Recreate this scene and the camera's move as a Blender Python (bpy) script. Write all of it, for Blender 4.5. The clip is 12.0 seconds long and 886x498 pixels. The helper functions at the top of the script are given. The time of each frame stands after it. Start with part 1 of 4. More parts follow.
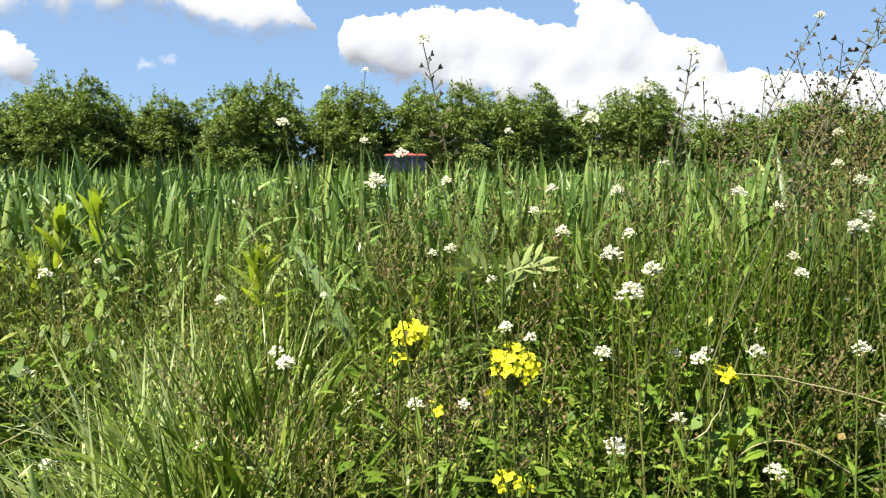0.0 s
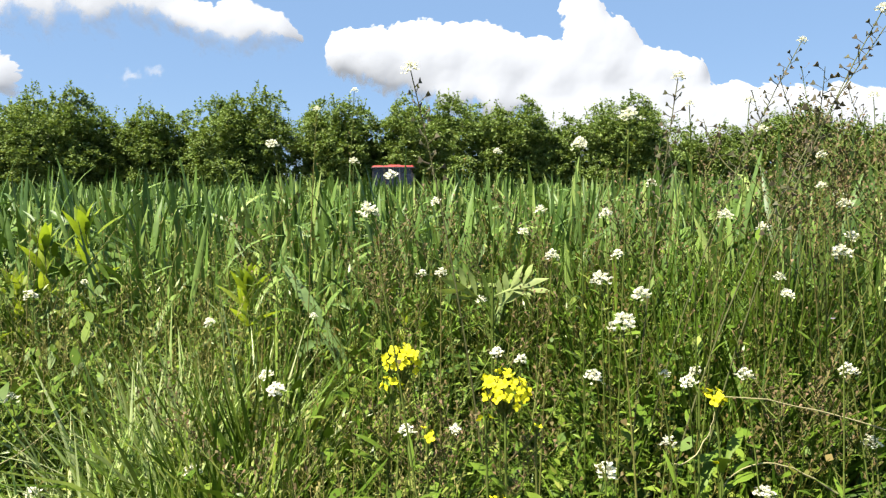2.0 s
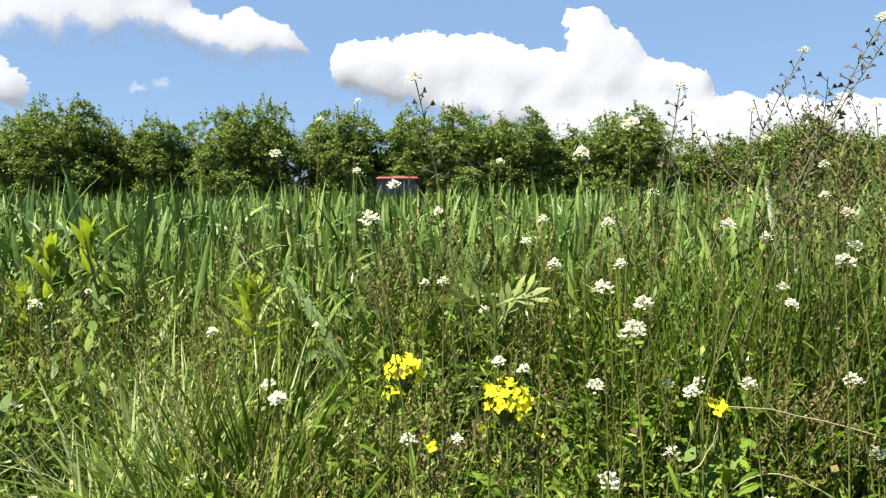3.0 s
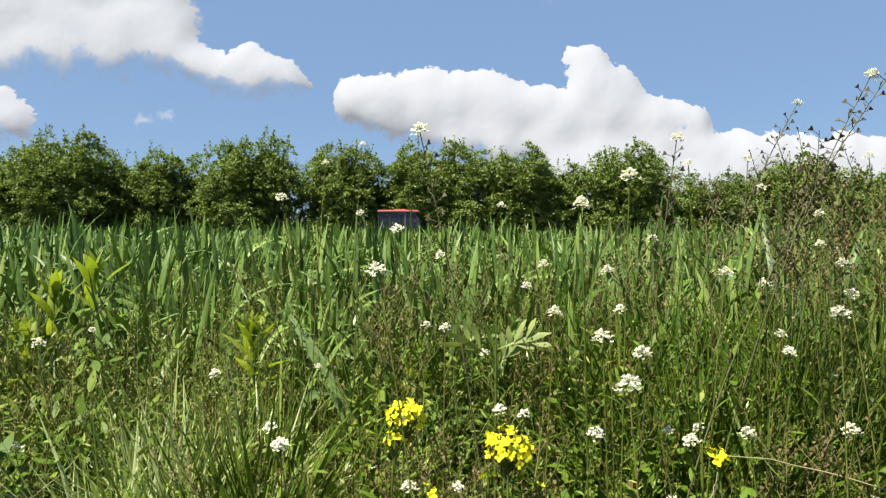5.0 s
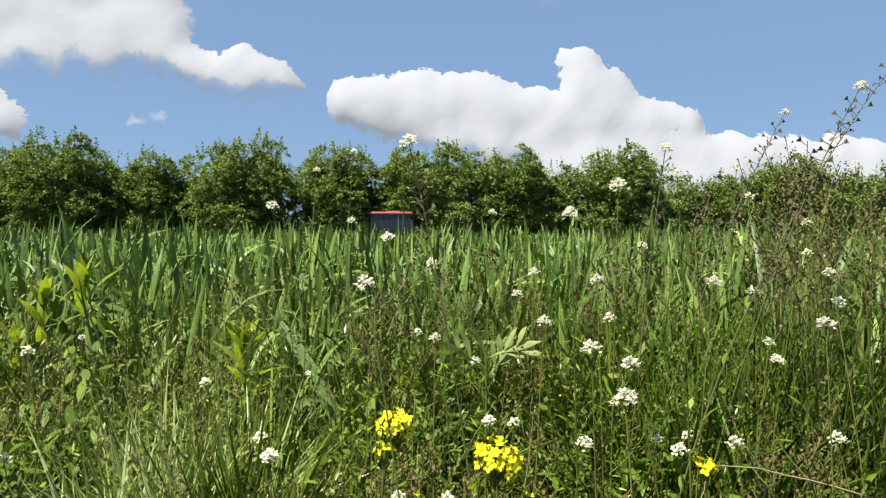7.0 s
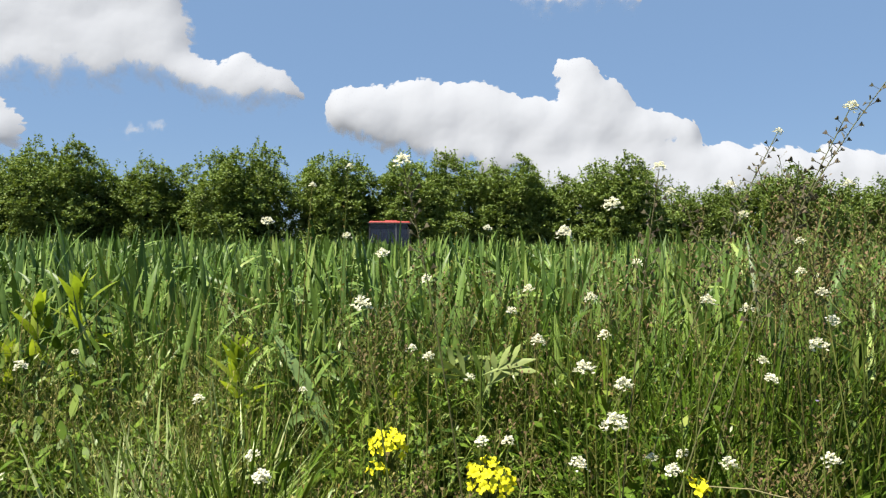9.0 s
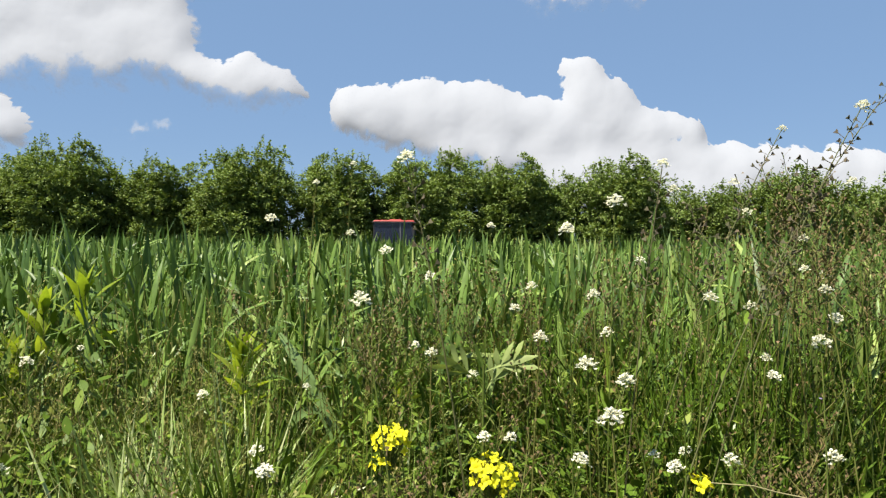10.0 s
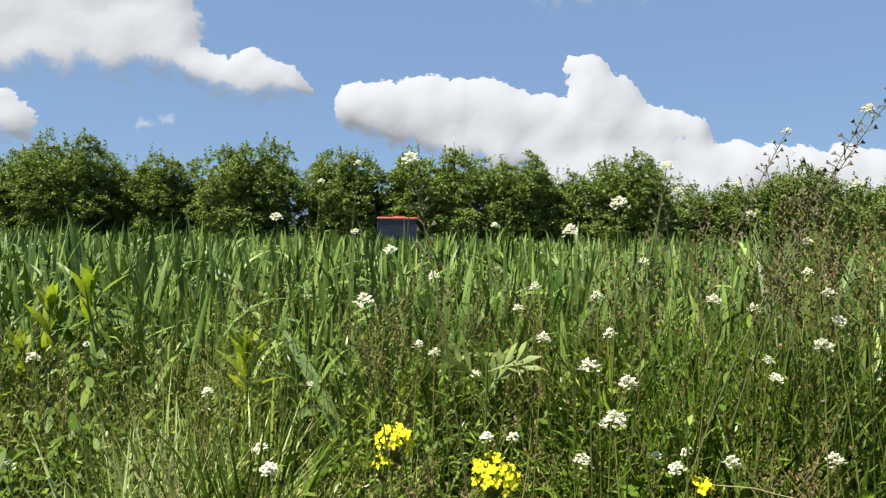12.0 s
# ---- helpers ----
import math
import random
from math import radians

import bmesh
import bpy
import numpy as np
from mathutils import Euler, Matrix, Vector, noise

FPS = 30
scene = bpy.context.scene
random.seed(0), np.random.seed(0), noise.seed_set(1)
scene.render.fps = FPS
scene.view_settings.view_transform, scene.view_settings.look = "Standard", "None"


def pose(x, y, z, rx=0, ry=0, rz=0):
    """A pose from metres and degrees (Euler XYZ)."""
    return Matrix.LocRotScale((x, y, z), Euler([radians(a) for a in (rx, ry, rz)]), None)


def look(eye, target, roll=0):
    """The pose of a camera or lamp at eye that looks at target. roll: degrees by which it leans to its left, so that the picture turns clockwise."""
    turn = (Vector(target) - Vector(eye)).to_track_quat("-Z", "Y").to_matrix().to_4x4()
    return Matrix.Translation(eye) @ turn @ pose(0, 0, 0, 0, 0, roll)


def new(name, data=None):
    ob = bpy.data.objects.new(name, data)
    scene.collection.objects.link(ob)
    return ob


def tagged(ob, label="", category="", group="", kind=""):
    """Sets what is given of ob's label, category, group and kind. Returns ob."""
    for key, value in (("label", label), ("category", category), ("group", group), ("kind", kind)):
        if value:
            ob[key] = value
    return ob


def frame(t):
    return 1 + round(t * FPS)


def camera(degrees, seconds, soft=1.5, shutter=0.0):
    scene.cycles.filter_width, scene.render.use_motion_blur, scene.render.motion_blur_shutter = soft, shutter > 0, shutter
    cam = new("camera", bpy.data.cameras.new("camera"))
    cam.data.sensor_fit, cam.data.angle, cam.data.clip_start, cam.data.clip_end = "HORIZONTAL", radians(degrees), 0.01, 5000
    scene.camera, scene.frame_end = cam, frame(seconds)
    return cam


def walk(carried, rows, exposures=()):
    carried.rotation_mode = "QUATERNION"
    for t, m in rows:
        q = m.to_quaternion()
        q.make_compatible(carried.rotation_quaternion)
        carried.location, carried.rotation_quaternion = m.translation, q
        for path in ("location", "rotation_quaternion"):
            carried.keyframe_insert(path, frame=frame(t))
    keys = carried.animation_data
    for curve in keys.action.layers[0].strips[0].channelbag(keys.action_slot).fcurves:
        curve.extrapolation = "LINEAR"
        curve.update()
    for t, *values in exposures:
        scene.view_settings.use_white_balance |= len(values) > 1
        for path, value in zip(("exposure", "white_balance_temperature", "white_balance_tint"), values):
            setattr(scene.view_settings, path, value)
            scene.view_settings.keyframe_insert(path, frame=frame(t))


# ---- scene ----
cam = camera(68.5, 12.0, soft=1.3)
PATH = [
    (0, (0.0155, 0.0651, 0.4731), (0.0062, 1.2970, 0.3329), -0.2),
    (0.5, (0.0155, 0.0651, 0.4731), (0.0105, 1.2970, 0.3336), -0.3),
    (1, (0.0130, 0.0645, 0.4786), (0.0118, 1.2977, 0.3497), -0.3),
    (1.5, (0.0136, 0.0645, 0.4830), (0.0236, 1.2983, 0.3565), -0.4),
    (2, (0.0130, 0.0645, 0.4855), (0.0273, 1.2989, 0.3658), -0.3),
    (2.5, (0.0143, 0.0639, 0.4842), (0.0205, 1.2983, 0.3658), -0.2),
    (3, (0.0149, 0.0639, 0.4836), (0.0211, 1.2995, 0.3850), -0.3),
    (4.8, (0.0155, 0.0527, 0.4979), (0.0211, 1.2921, 0.4619), 0.0),
    (5, (0.0130, 0.0533, 0.4972), (0.0186, 1.2927, 0.4613), 0.2),
    (5.5, (0.0124, 0.0508, 0.5028), (0.0167, 1.2908, 0.4755), 0.0),
    (6, (0.0136, 0.0496, 0.5059), (0.0242, 1.2896, 0.4817), 0.5),
    (6.5, (0.0149, 0.0515, 0.5059), (0.0291, 1.2908, 0.4811), 0.4),
    (6.7, (0.0155, 0.0515, 0.5053), (0.0329, 1.2908, 0.4718), 0.2),
    (8.5, (0.0192, 0.0527, 0.5109), (0.0415, 1.2921, 0.4917), 0.3),
    (9, (0.0198, 0.0515, 0.5140), (0.0422, 1.2908, 0.4991), 0.4),
    (9.5, (0.0205, 0.0490, 0.5127), (0.0341, 1.2890, 0.4954), 0.4),
    (10, (0.0211, 0.0496, 0.5115), (0.0353, 1.2890, 0.4948), 0.5),
    (10.5, (0.0229, 0.0465, 0.5158), (0.0366, 1.2865, 0.5053), 0.9),
    (11, (0.0236, 0.0490, 0.5158), (0.0360, 1.2890, 0.5041), 1.0),
    (11.5, (0.0211, 0.0477, 0.5171), (0.0360, 1.2877, 0.5065), 0.8),
    (12, (0.0205, 0.0465, 0.5152), (0.0279, 1.2865, 0.4929), 0.9),
]
walk(cam, [(t, look(eye, target, roll)) for t, eye, target, roll in PATH],
     exposures=[(0.0, 1.75), (2.5, 1.73), (3.2, 1.65), (4.8, 1.41), (12.0, 1.35)])

# ---- world, sun, exposure ----
TO_SUN = Vector((-0.52, -0.36, 1.15)).normalized()
world = bpy.data.worlds.new("sky")
scene.world = world
world.use_nodes = True
wn = world.node_tree.nodes
sky = wn.new("ShaderNodeTexSky")
sky.sky_type, sky.sun_disc = "NISHITA", False
sky.sun_elevation = math.asin(TO_SUN.z)
sky.sun_rotation = math.atan2(TO_SUN.x, TO_SUN.y)
sky.altitude, sky.air_density, sky.dust_density, sky.ozone_density = 200, 0.9, 0.1, 2.2
wn["Background"].inputs["Strength"].default_value = 0.040
haze = wn.new("ShaderNodeMix")
haze.data_type = "RGBA"
haze.inputs["Factor"].default_value = 0.68
haze.inputs["B"].default_value = (2.7, 4.4, 7.2, 1)
world.node_tree.links.new(sky.outputs["Color"], haze.inputs["A"])
world.node_tree.links.new(haze.outputs["Result"], wn["Background"].inputs["Color"])
sun = new("sun", bpy.data.lights.new("sun", "SUN"))
sun.data.energy, sun.data.angle, sun.data.color = 5.0, radians(0.55), (1.0, 0.93, 0.78)
sun.matrix_world = look(TO_SUN * 40, (0, 0, 0))


# ---- materials ----
def nodes_of(name):
    m = bpy.data.materials.new(name)
    m.use_nodes = True
    return m, m.node_tree.nodes, m.node_tree.links, m.node_tree.nodes["Principled BSDF"]


def ramp(ns, stops):
    r = ns.new("ShaderNodeValToRGB")
    while len(r.color_ramp.elements) < len(stops):
        r.color_ramp.elements.new(0.5)
    for e, (p, c) in zip(r.color_ramp.elements, stops):
        e.position, e.color = p, (*c, 1)
    return r


def leafy(name, stops, rough=0.45, through_light=0.35, single=False, grain=60.0, spots=0.35, gloss=0.12, tint=(1.15, 1.15, 0.5)):
    """Thin plant tissue: colour varies from piece to piece and along the piece; some light passes through it."""
    m, ns, ln, b = nodes_of(name)
    pick = ns.new("ShaderNodeObjectInfo").outputs["Random"] if single else ns.new("ShaderNodeNewGeometry").outputs["Random Per Island"]
    r = ramp(ns, stops)
    ln.new(pick, r.inputs["Fac"])
    co = ns.new("ShaderNodeTexCoord")
    fine = ns.new("ShaderNodeTexNoise")
    fine.inputs["Scale"].default_value, fine.inputs["Detail"].default_value = grain, 4
    ln.new(co.outputs["Object"], fine.inputs["Vector"])
    wide = ns.new("ShaderNodeTexNoise")
    wide.inputs["Scale"].default_value, wide.inputs["Detail"].default_value = grain / 14, 2
    ln.new(co.outputs["Object"], wide.inputs["Vector"])
    add = ns.new("ShaderNodeMath")
    ln.new(fine.outputs["Fac"], add.inputs[0]), ln.new(wide.outputs["Fac"], add.inputs[1])
    hsv = ns.new("ShaderNodeHueSaturation")
    val = ns.new("ShaderNodeMapRange")
    val.inputs["From Min"].default_value, val.inputs["From Max"].default_value = 0.6, 1.4
    val.inputs["To Min"].default_value, val.inputs["To Max"].default_value = 1 - spots, 1 + spots
    ln.new(add.outputs[0], val.inputs["Value"])
    ln.new(val.outputs[0], hsv.inputs["Value"])
    ln.new(r.outputs["Color"], hsv.inputs["Color"])
    ln.new(hsv.outputs["Color"], b.inputs["Base Color"])
    b.inputs["Roughness"].default_value, b.inputs["Specular IOR Level"].default_value = rough, gloss
    bump = ns.new("ShaderNodeBump")
    bump.inputs["Strength"].default_value, bump.inputs["Distance"].default_value = 0.3, 0.001
    ln.new(fine.outputs["Fac"], bump.inputs["Height"])
    ln.new(bump.outputs["Normal"], b.inputs["Normal"])
    if through_light:
        tr = ns.new("ShaderNodeBsdfTranslucent")
        warm = ns.new("ShaderNodeMix")
        warm.data_type, warm.blend_type = "RGBA", "MULTIPLY"
        warm.inputs["Factor"].default_value = 1.0
        warm.inputs["B"].default_value = (*tint, 1)
        ln.new(hsv.outputs["Color"], warm.inputs["A"])
        ln.new(warm.outputs["Result"], tr.inputs["Color"])
        mix = ns.new("ShaderNodeMixShader")
        mix.inputs["Fac"].default_value = through_light
        ln.new(b.outputs[0], mix.inputs[1]), ln.new(tr.outputs[0], mix.inputs[2])
        ln.new(mix.outputs[0], ns["Material Output"].inputs["Surface"])
    return m


def hard(name, colour, rough=0.5, metal=0.0, wear=0.25, grain=8.0):
    m, ns, ln, b = nodes_of(name)
    n = ns.new("ShaderNodeTexNoise")
    n.inputs["Scale"].default_value, n.inputs["Detail"].default_value = grain, 8
    ln.new(ns.new("ShaderNodeTexCoord").outputs["Object"], n.inputs["Vector"])
    r = ramp(ns, [(0.3, [c * (1 - wear) for c in colour]), (0.7, colour)])
    ln.new(n.outputs["Fac"], r.inputs["Fac"])
    ln.new(r.outputs["Color"], b.inputs["Base Color"])
    b.inputs["Roughness"].default_value, b.inputs["Metallic"].default_value = rough, metal
    return m


WHEAT = leafy("wheat_leaf", [(0, (0.036, 0.075, 0.010)), (0.5, (0.086, 0.146, 0.026)), (0.85, (0.138, 0.206, 0.043)), (1, (0.215, 0.262, 0.078))], 0.45, 0.10, gloss=0.25, tint=(1.05, 1.15, 0.55))
WHEAT_ONE = leafy("wheat_leaf_single", [(0, (0.041, 0.082, 0.017)), (1, (0.098, 0.158, 0.041))], 0.45, 0.10, single=True, gloss=0.25, tint=(1.05, 1.15, 0.6))
GRASS = leafy("meadow_grass", [(0, (0.070, 0.131, 0.011)), (0.4, (0.116, 0.190, 0.018)), (0.75, (0.171, 0.235, 0.038)), (0.93, (0.228, 0.270, 0.075)), (1, (0.271, 0.270, 0.108))], 0.36, 0.18, gloss=0.25)
# pale grass, its colour raised further to paint in sun glints
PALE_GLINT_GRASS = leafy("pale_glint_grass", [(0, (0.180, 0.265, 0.062)), (0.5, (0.285, 0.355, 0.125)), (1, (0.415, 0.450, 0.230))], 0.38, 0.2, gloss=0.4)
# dark green grass; also put on weeds below the white flowers as painted shade
DARK_GRASS_SHADED_WEED = leafy("dark_grass_shaded_weed", [(0, (0.025, 0.054, 0.005)), (0.7, (0.065, 0.115, 0.010)), (1, (0.122, 0.169, 0.023))], 0.42, 0.08)
HERB = leafy("herb_leaf", [(0, (0.045, 0.084, 0.007)), (0.5, (0.075, 0.125, 0.013)), (0.85, (0.123, 0.173, 0.022)), (1, (0.171, 0.189, 0.041))], 0.5, 0.1)
BROWN = leafy("spent_seed_stem", [(0, (0.058, 0.072, 0.010)), (0.5, (0.082, 0.087, 0.013)), (0.85, (0.101, 0.079, 0.019)), (1, (0.131, 0.096, 0.028))], 0.6, 0.06)
RUSSET = leafy("russet_seed_stem", [(0, (0.069, 0.070, 0.023)), (0.4, (0.095, 0.078, 0.031)), (0.8, (0.123, 0.086, 0.042)), (1, (0.174, 0.118, 0.069))], 0.6, 0.06)
STEM = leafy("green_stem", [(0, (0.068, 0.100, 0.017)), (0.7, (0.100, 0.128, 0.027)), (1, (0.128, 0.111, 0.036))], 0.6, 0.0, single=True)
TALL_STEM = leafy("grey_green_stem", [(0, (0.076, 0.088, 0.032)), (1, (0.108, 0.102, 0.047))], 0.6, 0.0, single=True)
PALE_BLADE = leafy("pale_wheat_leaf", [(0, (0.120, 0.190, 0.055)), (1, (0.155, 0.235, 0.075))], 0.38, 0.12, single=True, gloss=0.45)
POD = leafy("seed_pod_skin", [(0, (0.072, 0.088, 0.019)), (0.6, (0.109, 0.104, 0.028)), (1, (0.129, 0.088, 0.038))], 0.5, 0.25)
POD_DARK = leafy("dark_seed_pod_skin", [(0, (0.110, 0.116, 0.062)), (1, (0.170, 0.135, 0.095))], 0.5, 0.35, single=True)
WHITE = leafy("white_petal", [(0, (0.75, 0.73, 0.60)), (1, (0.82, 0.81, 0.70))], 0.6, 0.45, spots=0.04, tint=(1, 1, 0.92))
BUD = leafy("cream_bud", [(0, (0.40, 0.43, 0.30)), (1, (0.60, 0.59, 0.52))], 0.6, 0.2, spots=0.1, tint=(1, 1, 0.85))
YELLOW = leafy("yellow_petal", [(0, (0.66, 0.60, 0.012)), (1, (0.74, 0.70, 0.035))], 0.55, 0.3, spots=0.06, tint=(1.0, 1.02, 0.75))
LIME = leafy("lime_leaf", [(0, (0.189, 0.260, 0.026)), (1, (0.273, 0.339, 0.046))], 0.45, 0.5, single=True)
LOBED = leafy("grey_green_leaf", [(0, (0.19, 0.255, 0.075)), (1, (0.29, 0.345, 0.13))], 0.5, 0.3, single=True)
STRAW = leafy("dry_straw", [(0, (0.235, 0.215, 0.105)), (1, (0.32, 0.29, 0.16))], 0.6, 0.0, single=True, spots=0.2)
HAY = leafy("ripening_grass_head", [(0, (0.130, 0.152, 0.037)), (0.5, (0.205, 0.207, 0.061)), (1, (0.262, 0.215, 0.088))], 0.6, 0.15)
VIOLET = leafy("violet_petal", [(0, (0.270, 0.228, 0.450)), (1, (0.360, 0.312, 0.510))], 0.6, 0.3)
TREE_LEAF = leafy("tree_leaf", [(0, (0.084, 0.131, 0.030)), (0.55, (0.142, 0.201, 0.051)), (0.9, (0.190, 0.249, 0.076)), (1, (0.237, 0.275, 0.104))], 0.5, 0.25, grain=3.0, spots=0.25)
BARK = hard("bark", (0.105, 0.08, 0.055), 0.9, grain=20, wear=0.5)
RED = hard("red_paint", (0.30, 0.022, 0.014), 0.4)
ORANGE = hard("orange_red_paint", (0.44, 0.07, 0.035), 0.4)
BLACK = hard("black_plastic", (0.025, 0.025, 0.03), 0.5)
RUBBER = hard("rubber", (0.03, 0.03, 0.032), 0.8)
STEEL = hard("grey_steel", (0.22, 0.22, 0.23), 0.4, 0.7)
GLASS, _ns, _ln, _b = nodes_of("tinted_glass")
_b.inputs["Base Color"].default_value = (0.020, 0.026, 0.052, 1)
_b.inputs["Roughness"].default_value, _b.inputs["Transmission Weight"].default_value = 0.12, 0.45
_b.inputs["Specular IOR Level"].default_value = 0.5

SOIL, _ns, _ln, _b = nodes_of("soil")
_n = _ns.new("ShaderNodeTexNoise")
_n.inputs["Scale"].default_value, _n.inputs["Detail"].default_value = 6, 10
_w = _ns.new("ShaderNodeTexNoise")
_w.inputs["Scale"].default_value = 0.4
_tc = _ns.new("ShaderNodeTexCoord")
_ln.new(_tc.outputs["Object"], _n.inputs["Vector"]), _ln.new(_tc.outputs["Object"], _w.inputs["Vector"])
_mx = _ns.new("ShaderNodeMath")
_ln.new(_n.outputs["Fac"], _mx.inputs[0]), _ln.new(_w.outputs["Fac"], _mx.inputs[1])
_r = ramp(_ns, [(0.35, (0.024, 0.018, 0.011)), (0.6, (0.040, 0.036, 0.016)), (0.8, (0.046, 0.058, 0.017))])
_hf = _ns.new("ShaderNodeMath")
_hf.operation = "MULTIPLY"
_hf.inputs[1].default_value = 0.6
_ln.new(_mx.outputs[0], _hf.inputs[0]), _ln.new(_hf.outputs[0], _r.inputs["Fac"]), _ln.new(_r.outputs["Color"], _b.inputs["Base Color"])
_b.inputs["Roughness"].default_value = 0.95
_bp = _ns.new("ShaderNodeBump")
_bp.inputs["Distance"].default_value = 0.03
_ln.new(_n.outputs["Fac"], _bp.inputs["Height"]), _ln.new(_bp.outputs["Normal"], _b.inputs["Normal"])

CLOUD, _ns, _ln, _b = nodes_of("cloud_vapour")
_d = _ns.new("ShaderNodeBsdfDiffuse")
_d.inputs["Color"].default_value = (0.166, 0.174, 0.196, 1)
_t = _ns.new("ShaderNodeBsdfTransparent")
_at = _ns.new("ShaderNodeAttribute")
_at.attribute_name = "thickness"
_n = _ns.new("ShaderNodeTexNoise")
_n.inputs["Scale"].default_value, _n.inputs["Detail"].default_value, _n.inputs["Roughness"].default_value = 0.022, 8, 0.65
_fl = _ns.new("ShaderNodeMapping")
_fl.inputs["Scale"].default_value = (1, 0, 1)
_ln.new(_ns.new("ShaderNodeTexCoord").outputs["Object"], _fl.inputs["Vector"])
_ln.new(_fl.outputs["Vector"], _n.inputs["Vector"])
_ma = _ns.new("ShaderNodeMath")
_ma.operation = "MULTIPLY_ADD"
_ma.inputs[1].default_value, _ma.inputs[2].default_value = -1.2, 0.6
_ln.new(_n.outputs["Fac"], _ma.inputs[0])
_sm = _ns.new("ShaderNodeMath")
_ln.new(_ma.outputs[0], _sm.inputs[0]), _ln.new(_at.outputs["Fac"], _sm.inputs[1])
_mr = _ns.new("ShaderNodeMapRange")
_mr.interpolation_type = "SMOOTHSTEP"
_mr.inputs["From Min"].default_value, _mr.inputs["From Max"].default_value = 0.0, 1.0
_ln.new(_sm.outputs[0], _mr.inputs["Value"])
_mi = _ns.new("ShaderNodeMixShader")
# weak emission stands in for sunlight scattered within the cloud, lifting its grey sides
_em = _ns.new("ShaderNodeEmission")
_em.inputs["Color"].default_value, _em.inputs["Strength"].default_value = (0.93, 0.95, 1.0, 1), 0.12
_as = _ns.new("ShaderNodeAddShader")
_ln.new(_d.outputs[0], _as.inputs[0]), _ln.new(_em.outputs[0], _as.inputs[1])
_ln.new(_mr.outputs[0], _mi.inputs["Fac"]), _ln.new(_t.outputs[0], _mi.inputs[1]), _ln.new(_as.outputs[0], _mi.inputs[2])
_ln.new(_mi.outputs[0], _ns["Material Output"].inputs["Surface"])


# ---- mesh helpers ----
rng = np.random.default_rng(7)


def mesh_of(name, verts, quads, mat, smooth=True):
    me = bpy.data.meshes.new(name)
    verts, quads = np.asarray(verts, np.float32), np.asarray(quads, np.int32)
    me.vertices.add(len(verts))
    me.vertices.foreach_set("co", verts.ravel())
    k = quads.shape[1]
    me.loops.add(quads.size)
    me.loops.foreach_set("vertex_index", quads.ravel())
    me.polygons.add(len(quads))
    me.polygons.foreach_set("loop_start", np.arange(0, quads.size, k, dtype=np.int32))
    me.polygons.foreach_set("use_smooth", np.full(len(quads), smooth))
    me.update(calc_edges=True)
    me.materials.append(mat)
    return me


def joined(parts):
    """Several (verts, quads) as one."""
    vs, qs, n = [], [], 0
    for v, q in parts:
        vs.append(v), qs.append(q + n)
        n += len(v)
    return np.concatenate(vs), np.concatenate(qs)


def part(name, shape, mat, parent=None, label="", smooth=True):
    """One mesh object from (verts, quads) or from a ready mesh, under a thing or a part."""
    me = shape if isinstance(shape, bpy.types.Mesh) else mesh_of(name, shape[0], shape[1], mat, smooth)
    ob = new(name, me)
    ob.parent = parent
    return tagged(ob, label)


def from_bm(name, bm, mat, parent=None, label="", smooth=False):
    me = bpy.data.meshes.new(name)
    for f in bm.faces:
        f.smooth = smooth
    bm.to_mesh(me)
    bm.free()
    me.materials.append(mat)
    return part(name, me, mat, parent, label)


def arc(base, head, length, lean, bend, s):
    """Point and direction at the share s of a bent stalk."""
    bend = np.where(np.abs(bend) < 1e-3, 1e-3, bend)
    end = lean + bend * s
    flat = (np.cos(lean) - np.cos(end)) / bend * length
    up = (np.sin(end) - np.sin(lean)) / bend * length
    p = base + np.stack([flat * np.cos(head), flat * np.sin(head), up], -1)
    d = np.stack([np.sin(end) * np.cos(head), np.sin(end) * np.sin(head), np.cos(end)], -1)
    return p, d


def ribbons(base, head, length, lean, bend, width, profile, roll=0.0, fold=0.0):
    """Leaf blades: width follows profile from foot to tip; fold makes them V-shaped."""
    base = np.asarray(base, float).reshape(-1, 3)
    n, segs = len(base), len(profile) - 1
    head, length, lean, bend, width, roll = (np.broadcast_to(np.asarray(a, float), (n,)) for a in (head, length, lean, bend, width, roll))
    cols = 3 if fold else 2
    V = np.empty((n, segs + 1, cols, 3))
    side0 = np.stack([-np.sin(head), np.cos(head), np.zeros(n)], -1)
    for k, w in enumerate(profile):
        p, d = arc(base, head, length, lean, bend, k / segs)
        nrm = np.cross(d, side0)
        turn = roll * (0.4 + 0.6 * k / segs)
        side = side0 * np.cos(turn)[:, None] + nrm * np.sin(turn)[:, None]
        half = side * (width * w / 2)[:, None]
        V[:, k, 0], V[:, k, -1] = p - half, p + half
        if fold:
            V[:, k, 1] = p + np.cross(d, side) * (width * w * fold)[:, None]
    idx = np.arange(n * (segs + 1) * cols).reshape(n, segs + 1, cols)
    q = [np.stack([idx[:, :-1, c], idx[:, :-1, c + 1], idx[:, 1:, c + 1], idx[:, 1:, c]], -1).reshape(-1, 4) for c in range(cols - 1)]
    return V.reshape(-1, 3), np.concatenate(q)


